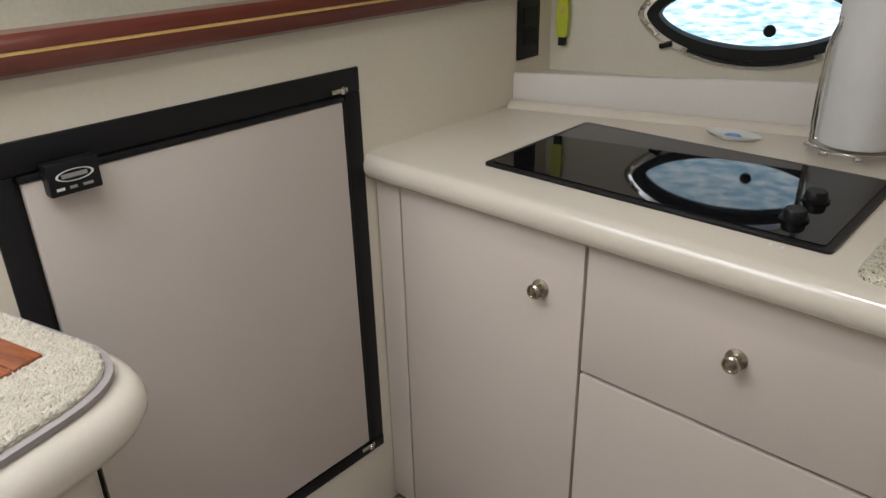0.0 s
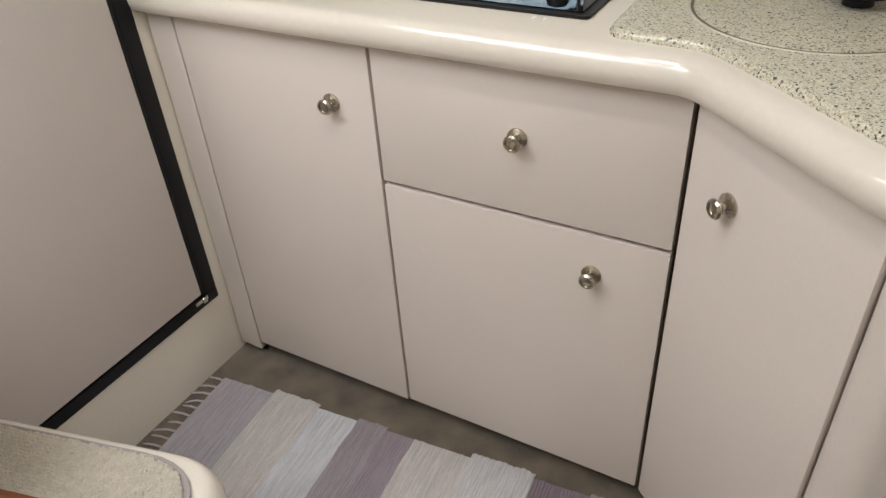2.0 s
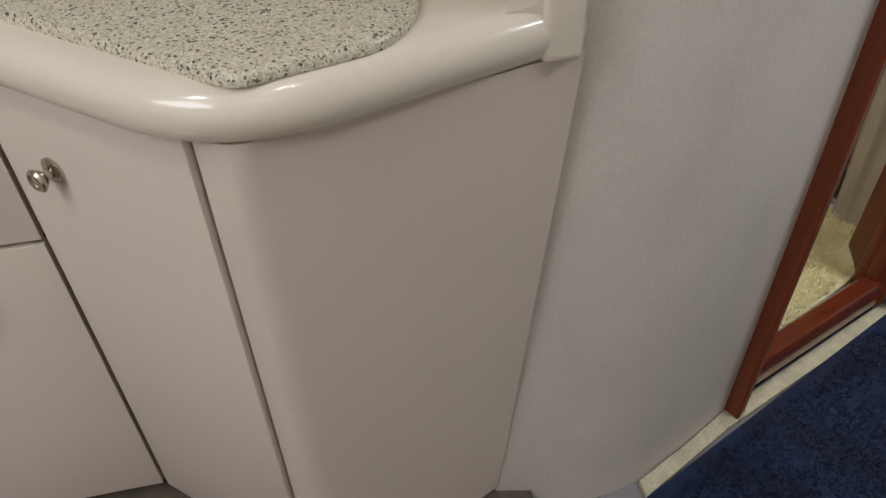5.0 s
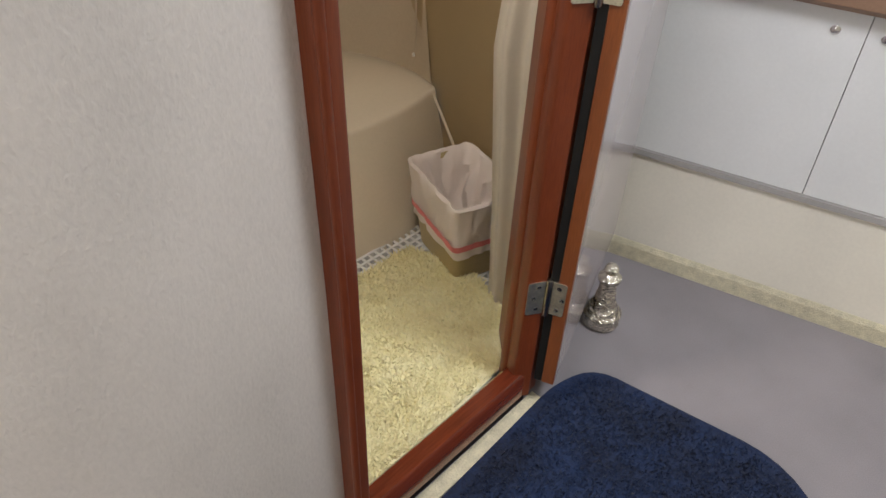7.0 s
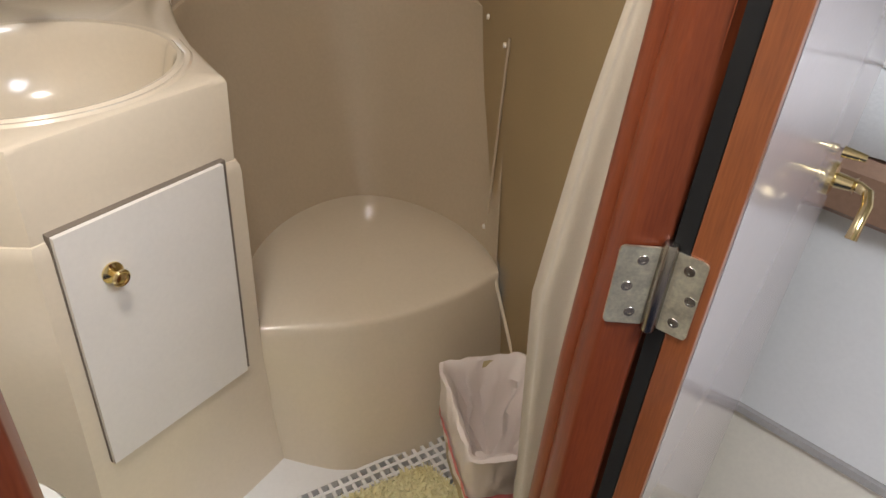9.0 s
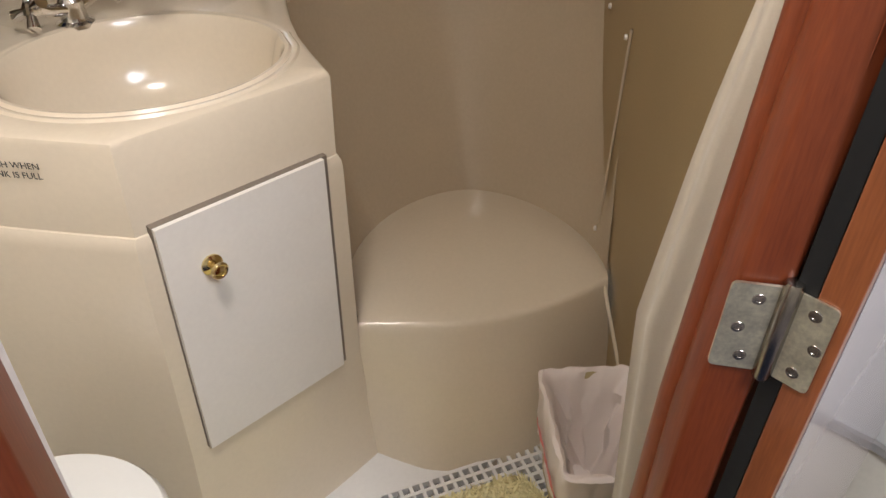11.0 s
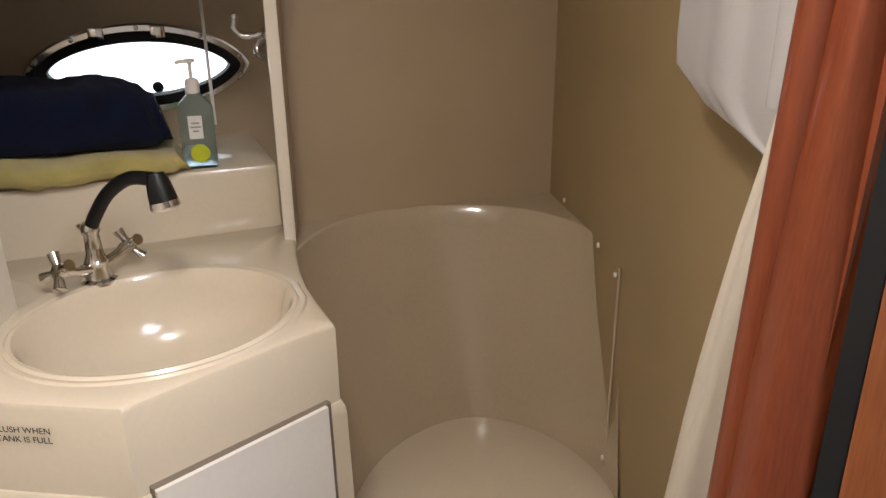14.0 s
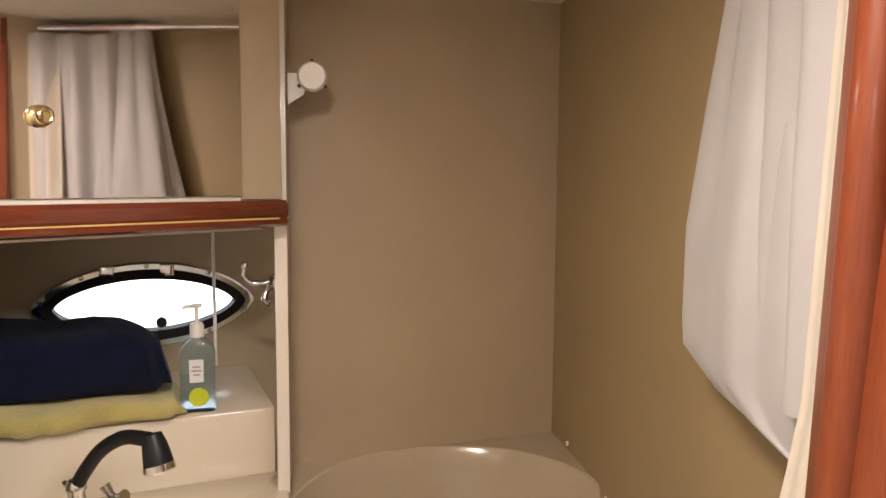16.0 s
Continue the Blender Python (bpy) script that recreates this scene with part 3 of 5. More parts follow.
def fridge():
    f = thing("fridge", pose(-0.012, 0, 0), "built-in fridge with beige laminate door and black frame", "fridge")
    y0, y1, z0, z1 = -0.677, -0.026, 0.187, 1.067
    part("frame_top", box((0.0, y0, 1.022), (0.016, y1, z1), 0.003), BLACK, f)
    part("frame_bottom", box((0.0, y0, z0), (0.016, y1, 0.217), 0.003), BLACK, f)
    part("frame_side", box((0.0, -0.062, 0.2172), (0.0155, y1, 1.0218), 0.003), BLACK, f)
    part("frame_side", box((0.0, y0, 0.2172), (0.0155, -0.640, 1.0218), 0.003), BLACK, f)
    part("gasket", box((0.001, -0.639, 0.218), (0.008, -0.0625, 1.021)), RUBBER, f)
    door = part("door", box((0.006, -0.632, 0.226), (0.020, -0.074, 1.010), 0.002), FRIDGE_FACE, f)
    part("edge_strip", box((0.008, -0.636, 1.0105), (0.022, -0.070, 1.020), 0.002), BLACK, door)
    part("edge_strip", box((0.008, -0.0735, 0.226), (0.0215, -0.067, 1.010), 0.002), BLACK, door)
    for z in (1.030, 0.208):
        part("hinge_pin", lathe([(0.007, 0), (0.007, 0.01), (0.004, 0.013), (0.0, 0.013)], pose(0.019, -0.070, z - 0.005), 14), CHROME, f)
        part("hinge_plate", box((0.0162, -0.094, z - 0.004), (0.0195, -0.058, z + 0.004), 0.001), HINGE, f)
    badge = part("latch", box((0.018, -0.606, 0.986), (0.040, -0.535, 1.032), 0.003), BLACK, f, "black door latch with an oval badge")
    ring = [[Vector((0.0402 + h, -0.570 + r * 0.026 * math.cos(t), 1.0125 + r * 0.0085 * math.sin(t))) for t in (2 * math.pi * i / 32 for i in range(32))]
            for r, h in ((1.0, 0), (1.0, 0.0008), (0.88, 0.0008), (0.88, 0))]
    part("badge_ring", loft(ring), LABELWHITE, badge, smooth=False)
    part("badge_bar", box((0.0402, -0.588, 1.0095), (0.0410, -0.553, 1.0155)), GREY, badge, smooth=False)
    for a, b, mm in ((-0.598, -0.587, LABELWHITE), (-0.580, -0.570, GREY), (-0.562, -0.548, GREY)):
        part("indicator_mark", box((0.0402, a, 0.994), (0.0408, b, 0.998)), mm, badge, smooth=False)


fridge()


def rail():
    r = thing("grab_rail", Matrix(), "polished mahogany rail with a gold inlay line above the fridge", "rail")
    prof = [(0.001, 1.148), (0.018, 1.148), (0.026, 1.154), (0.028, 1.166), (0.026, 1.1755), (0.0235, 1.176), (0.0235, 1.1805), (0.026, 1.181), (0.025, 1.192), (0.016, 1.201), (-0.02, 1.202), (-0.02, 1.1655), (0.001, 1.1655)]
    part("moulding", loft([[(x, y, z) for x, z in prof] for y in (-0.698, 0.585)], True, True, True), WOOD_Y, r)
    part("inlay", box((0.0236, -0.697, 1.1762), (0.0258, 0.30, 1.1804)), GOLD, r, "thin gold inlay line", smooth=False)


rail()


def loops(plan, z, parent, seed):
    """Low uneven pile loops over a carpeted tread."""
    rnd = random.Random(seed)
    P = [Vector(p) for p in plan]
    xs, ys = [p.x for p in P], [p.y for p in P]
    verts, faces = [], []
    step = 0.0058
    y = min(ys)
    while y < max(ys):
        cuts = sorted(a.x + (b.x - a.x) * (y - a.y) / (b.y - a.y) for a, b in zip(P, P[1:] + P[:1]) if (a.y > y) != (b.y > y))
        x = cuts[0] + 0.002 if len(cuts) > 1 else 9.0
        while len(cuts) > 1 and x < cuts[-1] - 0.001:
            cx, cy, r, h = x + rnd.uniform(-0.0018, 0.0018), y + rnd.uniform(-0.0018, 0.0018), rnd.uniform(0.0034, 0.0050), rnd.uniform(0.0012, 0.0038)
            k, a0 = len(verts), rnd.uniform(0, 1.2)
            verts += [(cx + r * math.cos(a0 + 1.2566 * i), cy + r * math.sin(a0 + 1.2566 * i), z - 0.001) for i in range(5)]
            verts += [(cx + 0.55 * r * math.cos(a0 + 0.3 + 1.2566 * i), cy + 0.55 * r * math.sin(a0 + 0.3 + 1.2566 * i), z + h) for i in range(5)]
            faces += [(k + i, k + (i + 1) % 5, k + 5 + (i + 1) % 5, k + 5 + i) for i in range(5)] + [(k + 5, k + 6, k + 7, k + 8, k + 9)]
            x += step
        y += step
    me = bpy.data.meshes.new("pile")
    me.from_pydata(verts, [], faces)
    me.materials.append(STEP_CARPET)
    me.polygons.foreach_set("use_smooth", [True] * len(me.polygons))
    ob = new("carpet_nap", me)
    ob.parent = parent
    tagged(ob, kind="stuff")


def steps():
    s = thing("companionway_steps", MT, "moulded cream companionway steps with berber carpet treads and teak inlays", "steps")
    for z, x0, x1, y0, y1, depth in ((0.38, -0.02, 0.535, -0.95, 0.008, 0.36), (0.83, -0.05, 0.278, -0.95, -0.066, 0.25)):
        plan = [(x0, y0), (x1, y0), (x1, y1), (x0, y1)]
        rings = []
        prof = [(-0.07, z - depth if depth > 0.3 else 0.36), (-0.066, z - 0.14), (-0.046, z - 0.10), (-0.022, z - 0.074)]
        prof += [(-0.042 + 0.042 * math.cos(radians(q)), z - 0.042 + 0.042 * math.sin(radians(q))) for q in (-35, -15, 0, 18, 36, 54, 72, 90)]
        for d, h in prof:
            if depth > 0.3:
                d = d * 0.45
            q = rounded(offset(plan, d), [0, 0.09, 0.13 if depth < 0.3 else 0.10, 0], 14)
            rings.append([(x, y, h) for x, y in q])
        tread = part("tread", loft(rings, True, True, True), GELCOAT, s)
        pl = rounded(offset(plan, -0.024), [0, 0.09, 0.12, 0], 8)
        part("piping", loft([[(x, y, z + h) for x, y in offset(pl, dd)] for dd, h in ((0, -0.002), (0, 0.006), (-0.006, 0.008), (-0.012, 0.006))], True, False, False), PIPING, tread)
        c = rounded(offset(plan, -0.034), [0, 0.09, 0.11, 0], 10)
        bm = loft([[(x, y, z + h) for x, y in offset(c, dd)] for dd, h in ((0, -0.002), (0.001, 0.010), (-0.006, 0.014))], True, False, False)
        # pile surface as a fine grid inside the outline
        part("carpet", bm, STEP_CARPET, tread)
        rows = []
        inner = offset(c, -0.006)
        cx = sum(p[0] for p in inner) / len(inner)
        cy = sum(p[1] for p in inner) / len(inner)
        for k in range(26):
            f = 1 - k / 26
            rows.append([(cx + (x - cx) * f, cy + (y - cy) * f, z + 0.014 + (0.0025 * noise.noise((x * f * 160, y * f * 160, z * 9)) if k else 0)) for x, y in inner])
        part("carpet_cover", loft(rows, True, False, True), STEP_CARPET, tread)
        loops(c, z + 0.0135, tread, 11 if depth < 0.3 else 12)
        n = 5
        wx0, wx1, wy1 = (x0 + 0.02, x1 - 0.145, y1 - 0.080) if depth < 0.3 else (x0 + 0.20, x1 - 0.13, y1 - 0.135)
        for k in range(n):
            part("teak_slat", box((wx0, wy1 - 0.040 * (k + 1) + 0.002, z + 0.008), (wx1, wy1 - 0.040 * k, z + 0.019), 0.002), TEAK, tread)


steps()

# ---- head ----
def vanity():
    v = thing("vanity_unit", Matrix(), "beige moulded vanity with oval basin and white access door", "vanity")
    cx, cy = 1.865, 0.825
    plan = [(1.9, 0.557), (2.143, 0.784), (2.110, 0.86), (2.082, 0.93), (2.058, 1.01), (2.038, 1.10), (2.023, 1.184), (1.998, 1.281), (1.42, 1.065),
            (1.42, 0.965), (1.58, 0.90), (1.58, 0.612), (1.74, 0.582), (1.84, 0.566)]

    def ray(a):
        d = Vector((math.cos(a), math.sin(a)))
        best = None
        for i in range(len(plan)):
            p, q = Vector(plan[i]) - Vector((cx, cy)), Vector(plan[(i + 1) % len(plan)]) - Vector((cx, cy))
            e = q - p
            den = d.x * e.y - d.y * e.x
            if abs(den) < 1e-9:
                continue
            t = (p.x * e.y - p.y * e.x) / den
            w = (p.x * d.y - p.y * d.x) / den
            if t > 0 and -1e-6 <= w <= 1 + 1e-6:
                best = t if best is None else min(best, t)
        return best
    angs = sorted({round(2 * math.pi * i / 120, 5) for i in range(120)} | {round(math.atan2(y - cy, x - cx) % (2 * math.pi), 5) for x, y in plan})
    edge = [ray(a) for a in angs]
    rot = radians(30)

    def ell(k):
        return [k * 0.232 * 0.206 / math.hypot(0.206 * math.cos(a - rot), 0.232 * math.sin(a - rot)) for a in angs]

    def ring(rad, z, add=0.0):
        return [(cx + math.cos(a) * (r + add), cy + math.sin(a) * (r + add), z) for a, r in zip(angs, rad)]
    rings = [ring(edge, 0.670, 0.0), ring(edge, 0.806), ring(edge, 0.812, -0.003), ring(edge, 0.815, -0.010)]
    e = ell(1.0)
    mid = [min(a, b - 0.012) for a, b in zip(e, edge)]
    for k, z in ((1.0, 0.815), (0.985, 0.8185), (0.96, 0.8185), (0.945, 0.8165), (0.925, 0.8205), (0.90, 0.8195), (0.875, 0.811), (0.85, 0.79), (0.81, 0.755), (0.74, 0.72), (0.62, 0.69), (0.44, 0.672), (0.22, 0.664), (0.07, 0.662)):
        rings.append(ring([r * k for r in mid], z))
    part("basin_top", loft(rings, True, False, True), VANITY, v)
    part("drain", lathe([(0.021, 0.663), (0.021, 0.6665), (0.016, 0.667), (0.008, 0.665)], pose(cx, cy, 0), 20), CHROME, v)
    rings = [ring(edge, 0.678, -0.004), ring(edge, 0.676, 0.003), ring(edge, 0.668, 0.008), ring(edge, 0.655, 0.010), ring(edge, 0.45, 0.014), ring(edge, 0.25, 0.018), ring(edge, 0.12, 0.030), ring(edge, 0.05, 0.044), ring(edge, -0.02, 0.060)]
    part("body", loft(rings, True, False, True), VANITY, v)
    # access door and its shadow gap, sloping with the moulding
    def leaning(poly, k):
        bm = prism(poly, 0, 1)
        for q in bm.verts:
            z = q.co.y
            q.co = (q.co.x, -(0.0115 + max(0.0, 0.69 - z) * 0.017) - k if q.co.z < 0.5 else 0.004, z)
        bm.transform(MV)
        return bm
    part("gap", leaning([(0.0175, 0.2565), (0.3070, 0.2565), (0.3070, 0.6888), (0.0175, 0.6888)], 0.0005), GAPBROWN, v, "dark gap round the door", smooth=False)
    door = part("access_door", leaning([(0.019, 0.2575), (0.2965, 0.2575), (0.2965, 0.688), (0.019, 0.688)], 0.008), WHITE, v, "white laminate door", smooth=False)
    knob(door, MV @ pose(0.086, -0.0208, 0.600, 90, 0, 0), BRASS)
    # notice, in two lines
    notice = thing("notice", pose(1.803, 0.5705, 0.0, 90, 0, -8.5), "small black lettered notice on the vanity front", "sign")
    for text, z in (("DO NOT FLUSH WHEN", 0.7735), ("HOLDING TANK IS FULL", 0.7595)):
        cu = bpy.data.curves.new("line", "FONT")
        cu.body, cu.size, cu.align_x, cu.extrude = text, 0.0125, "RIGHT", 0.0002
        ob = new("line", cu)
        dg = bpy.context.evaluated_depsgraph_get()
        me = bpy.data.meshes.new_from_object(ob.evaluated_get(dg))
        bpy.data.objects.remove(ob)
        me.materials.clear()
        me.materials.append(INK)
        t = new("text_line", me)
        t.parent, t.location = notice, (0, z, 0.003)
    return v


vanity()


def surround():
    def arc(cx, cy, rx, ry, p, n=30):
        out = []
        for i in range(n + 1):
            t = math.pi * i / n
            c, s = math.cos(t), math.sin(t)
            out.append((cx + rx * math.copysign(abs(c) ** (2 / p), c), cy + ry * abs(s) ** (2 / p)))
        return out
    top = arc(2.345, 1.06, 0.321, 0.380, 2.3) + [(2.033, 1.03), (2.048, 0.985), (2.068, 0.93), (2.096, 0.86), (2.128, 0.785)]
    low = arc(2.399, 0.965, 0.270, 0.327, 1.8) + [(2.131, 0.945), (2.134, 0.92), (2.140, 0.89), (2.148, 0.85), (2.160, 0.802)]
    rings = []
    for k in range(13):
        f = k / 12
        z = 0.795 + (0.30 - 0.795) * f
        g = f ** 1.15
        rings.append([(a[0] + (b[0] - a[0]) * g, a[1] + (b[1] - a[1]) * g, z) for a, b in zip(top, low)])
    # rolled upper edge out to the walls
    back = [(a[0] + (a[0] - 2.345) * 0.012, a[1] + 0.004, 0.7985) for a in top]
    s = thing("shower_surround", Matrix(), "beige moulded curved shower surround behind the seat", "shower surround")
    part("shell", loft([back] + rings, False), SHADED_GELCOAT, s)
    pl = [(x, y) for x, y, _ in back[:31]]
    part("ledge", prism(pl + [(2.0, 1.36), (2.61, 1.548), (2.664, 1.06)], 0.785, 0.796), SHADED_GELCOAT, s, smooth=False)
    part("edge_bead", tube([(2.6605, 1.050, 0.30), (2.6605, 1.052, 0.785)], 0.003, 8), SHADED_GELCOAT, s)
    for p in ((2.657, 1.052, 0.349), (2.655, 1.056, 0.769), (2.645, 1.16, 0.792), (2.622, 1.406, 0.815)):
        part("screw_cap", lathe([(0.006, 0), (0.005, 0.004), (0.0, 0.005)], Matrix.Translation(p) @ pose(0, 0, 0, 0, -90, 0), 12), WHITE, s, "white plastic screw cap")
    # seat
    seat = thing("bench", Matrix(), "beige moulded domed shower bench with a curved front", "bench")
    n = len(low)
    f0 = spline([(2.665, 0.938), (2.588, 0.888), (2.50, 0.846), (2.411, 0.817), (2.324, 0.806), (2.249, 0.806), (2.140, 0.806)], 6)
    g0 = spline([(2.70, 0.87), (2.62, 0.81), (2.52, 0.748), (2.41, 0.712), (2.31, 0.710), (2.25, 0.728), (2.160, 0.770)], 6)
    f = [f0[round(i * (len(f0) - 1) / (n - 1))] for i in range(n)]
    g = [g0[round(i * (len(g0) - 1) / (n - 1))] for i in range(n)]
    rings = []
    for k in range(13):
        t = k / 12
        rings.append([(low[i][0] + (f[i].x - low[i][0]) * t, low[i][1] + (f[i].y - low[i][1]) * t, 0.300 + 0.006 * t + 0.030 * math.sin(math.pi * t) * math.sin(math.pi * i / (n - 1))) for i in range(n)])
    for d, z in ((0.006, 0.303), (0.010, 0.296), (0.013, 0.285)):
        rings.append([(f[i].x, f[i].y - d, z) for i in range(n)])
    for t in (0.3, 0.65, 0.9, 1.0):
        rings.append([(f[i].x + (g[i].x - f[i].x) * t, f[i].y - 0.013 + (g[i].y - f[i].y + 0.013) * t, 0.285 * (1 - t) - 0.02 * t) for i in range(n)])
    part("shell", loft(rings, False), VANITY, seat)
    part("side_trim", tube([(2.655, 0.93, 0.30), (2.70, 0.80, 0.10), (2.71, 0.72, 0.02)], 0.004, 8), VANITY, seat)


surround()


PIN = MD @ Vector((0.5085, -0.0135, 0))


def door():
    d = thing("head_door", pose(PIN.x, PIN.y, 0, 0, 0, 41), "open glossy white cabin door with cherry wood edges", "door")
    tagged(d, kind="structure")
    part("core", box((0.0133, -0.0402, 0.03), (0.58, -0.001, 1.80), 0.001), WHITE, d, smooth=False)
    part("edge_band", box((0.002, -0.042, 0.03), (0.013, -0.0162, 1.80), 0.0012), CHERRY, d, "orange cherry edge band", smooth=False)
    part("seal", box((0.0028, -0.0158, 0.03), (0.013, 0.0, 1.80), 0.001), RUBBER, d, "black seal strip", smooth=False)
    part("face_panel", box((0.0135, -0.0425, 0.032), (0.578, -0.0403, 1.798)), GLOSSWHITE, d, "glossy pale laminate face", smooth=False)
    h = part("handle", lathe([(0.024, 0), (0.024, 0.006), (0.011, 0.009), (0.009, 0.03), (0.012, 0.034), (0.0, 0.036)], pose(0.50, -0.0427, 0.805, 90, 0, 0), 20), BRASS, d, "polished brass lever handle")
    part("lever", tube([(0.50, -0.054, 0.805), (0.50, -0.082, 0.805), (0.495, -0.094, 0.802), (0.47, -0.10, 0.795), (0.445, -0.10, 0.782), (0.436, -0.10, 0.762)], [0.008, 0.008, 0.008, 0.0075, 0.007, 0.008], 12), BRASS, h)
    part("thumb_turn", tube([(0.50, -0.046, 0.845), (0.50, -0.076, 0.845)], [0.008, 0.005], 10), BRASS, h)


door()


def hinge(z, h=0.081, shift=0.0):
    g = thing("hinge", pose(PIN.x + shift, PIN.y + shift * 0.38, z), "scuffed steel butt hinge on the head door frame", "hinge", "head door hinges")
    # one leaf on the frame's reveal, one on the door's edge
    for ang, w, name, sign in ((167.8, 0.041, "frame_leaf", 1), (-49, 0.034, "door_leaf", -1)):
        m = pose(0, 0, 0, 0, 0, ang)
        y0, y1 = (-0.0028, 0.0) if sign > 0 else (0.0, 0.0018)
        bm = prism(rounded([(0.004, 0), (w, 0), (w, h), (0.004, h)], [0, 0.005, 0.005, 0], 4), y0, y1)
        for q in bm.verts:
            q.co = m @ Vector((q.co.x, q.co.z, q.co.y))
        lf = part(name, bm, HINGE, g, smooth=False)
        for sx, sz in ((0.020, 0.013), (0.028, h / 2), (0.020, h - 0.013)):
            y = 0.0001 if sign > 0 else -0.0001
            sc = part("screw", lathe([(0.0050, 0), (0.0046, 0.0005), (0.0026, 0.0006), (0.0022, -0.0002)], m @ pose(sx, y, sz, -90 if sign > 0 else 90, 0, 0), 14), PINSTEEL, lf)
    part("pin", lathe([(0.0060, -0.006), (0.0076, -0.003), (0.0076, h + 0.002), (0.0062, h + 0.006), (0.0, h + 0.007)], None, 18), PINSTEEL, g)


for hz in (0.836, 0.227):
    hinge(hz)
hinge(1.402, shift=0.020)


def lattice():
    g = thing("floor_grate", pose(2.19, 0.60, -0.0195, 0, 0, 20), "white plastic duckboard grate on the shower floor", "floor grate")
    bm = bmesh.new()
    for i in range(26):
        x = -0.16 + i * 0.0215
        box((x, -0.42, 0.0), (x + 0.0075, 0.036, 0.0182), bm=bm)
    for j in range(22):
        y = -0.42 + j * 0.0215
        box((-0.16, y, 0.0005), (0.39, y + 0.0075, 0.019), bm=bm)
    part("lattice", bm, PAN, g, smooth=False)
    # Dark sheet paints the shade seen through the holes; the pan is white.
    part("shadow_pan", box((-0.16, -0.42, -0.0002), (0.39, 0.036, 0.0004)), LUG_SHADE_DARK, g, "dark sheet painting the shade under the grate", smooth=False)


lattice()


def shag(name, m, plan, height, count, material, label, seed, blade=0.016):
    rnd = random.Random(seed)
    ob = thing(name, m, label, "bath mat")
    rings = [[(x, y, z) for x, y in offset(plan, d)] for d, z in ((0, 0), (0.006, height * 0.5), (-0.002, height * 0.8), (-0.02, height))]
    base = part("backing", loft(rings, True, True, True), material, ob)
    xs = [p[0] for p in plan]
    ys = [p[1] for p in plan]
    P = [Vector(p) for p in plan]

    def inside(x, y):
        c = False
        for i in range(len(P)):
            a, b = P[i - 1], P[i]
            if (a.y > y) != (b.y > y) and x < (b.x - a.x) * (y - a.y) / (b.y - a.y) + a.x:
                c = not c
        return c
    verts, faces = [], []
    while len(faces) < count:
        x, y = rnd.uniform(min(xs), max(xs)), rnd.uniform(min(ys), max(ys))
        if not inside(x, y):
            continue
        a = rnd.uniform(0, 2 * math.pi)
        lean = 0.006 + 0.008 * rnd.random()
        flow = noise.noise((x * 14, y * 14, seed)) * 3
        w = 0.0022
        k = len(verts)
        h = height * 0.7 + blade * rnd.uniform(0.4, 0.9)
        dx, dy = math.cos(a + flow) * lean, math.sin(a + flow) * lean
        verts += [(x - w * math.sin(a), y + w * math.cos(a), height * 0.6), (x + w * math.sin(a), y - w * math.cos(a), height * 0.6),
                  (x + dx + w * 0.6 * math.sin(a), y + dy - w * 0.6 * math.cos(a), h), (x + dx - w * 0.6 * math.sin(a), y + dy + w * 0.6 * math.cos(a), h)]
        faces.append((k, k + 1, k + 2, k + 3))
    me = bpy.data.meshes.new("carpet_cover")
    me.from_pydata(verts, [], faces)
    me.materials.append(material)
    pile = new("carpet_cover", me)
    pile.parent = ob
    tagged(pile, kind="stuff")
    pile.name = "shag"


shag("bath_mat", Matrix.Translation((0, 0, 0.0)), rounded([(2.02, 0.02), (2.48, 0.22), (2.60, 0.30), (2.58, 0.52), (2.475, 0.675), (2.12, 0.545), (1.80, 0.40), (1.85, 0.06)], 0.03, 3),
     0.016, 26000, SHAG_Y, "pale yellow shag bath mat on the head floor", 4)
shag("passage_rug", Matrix.Translation((0, 0, -0.05)), rounded([(1.80, -0.20), (2.60, 0.142), (2.70, 0.150), (2.90, -0.20), (2.75, -0.85), (1.90, -0.85)], [0.02, 0.04, 0.09, 0.08, 0.05, 0.05], 4),
     0.016, 30000, SHAG_B, "navy blue shag rug on the passage floor", 5)


def dense(poly):
    out = []
    for i, p in enumerate(poly):
        q = poly[(i + 1) % len(poly)]
        n = 18 if i % 5 == 4 else 1
        out += [(p[0] + (q[0] - p[0]) * k / n, p[1] + (q[1] - p[1]) * k / n) for k in range(n)]
    return out


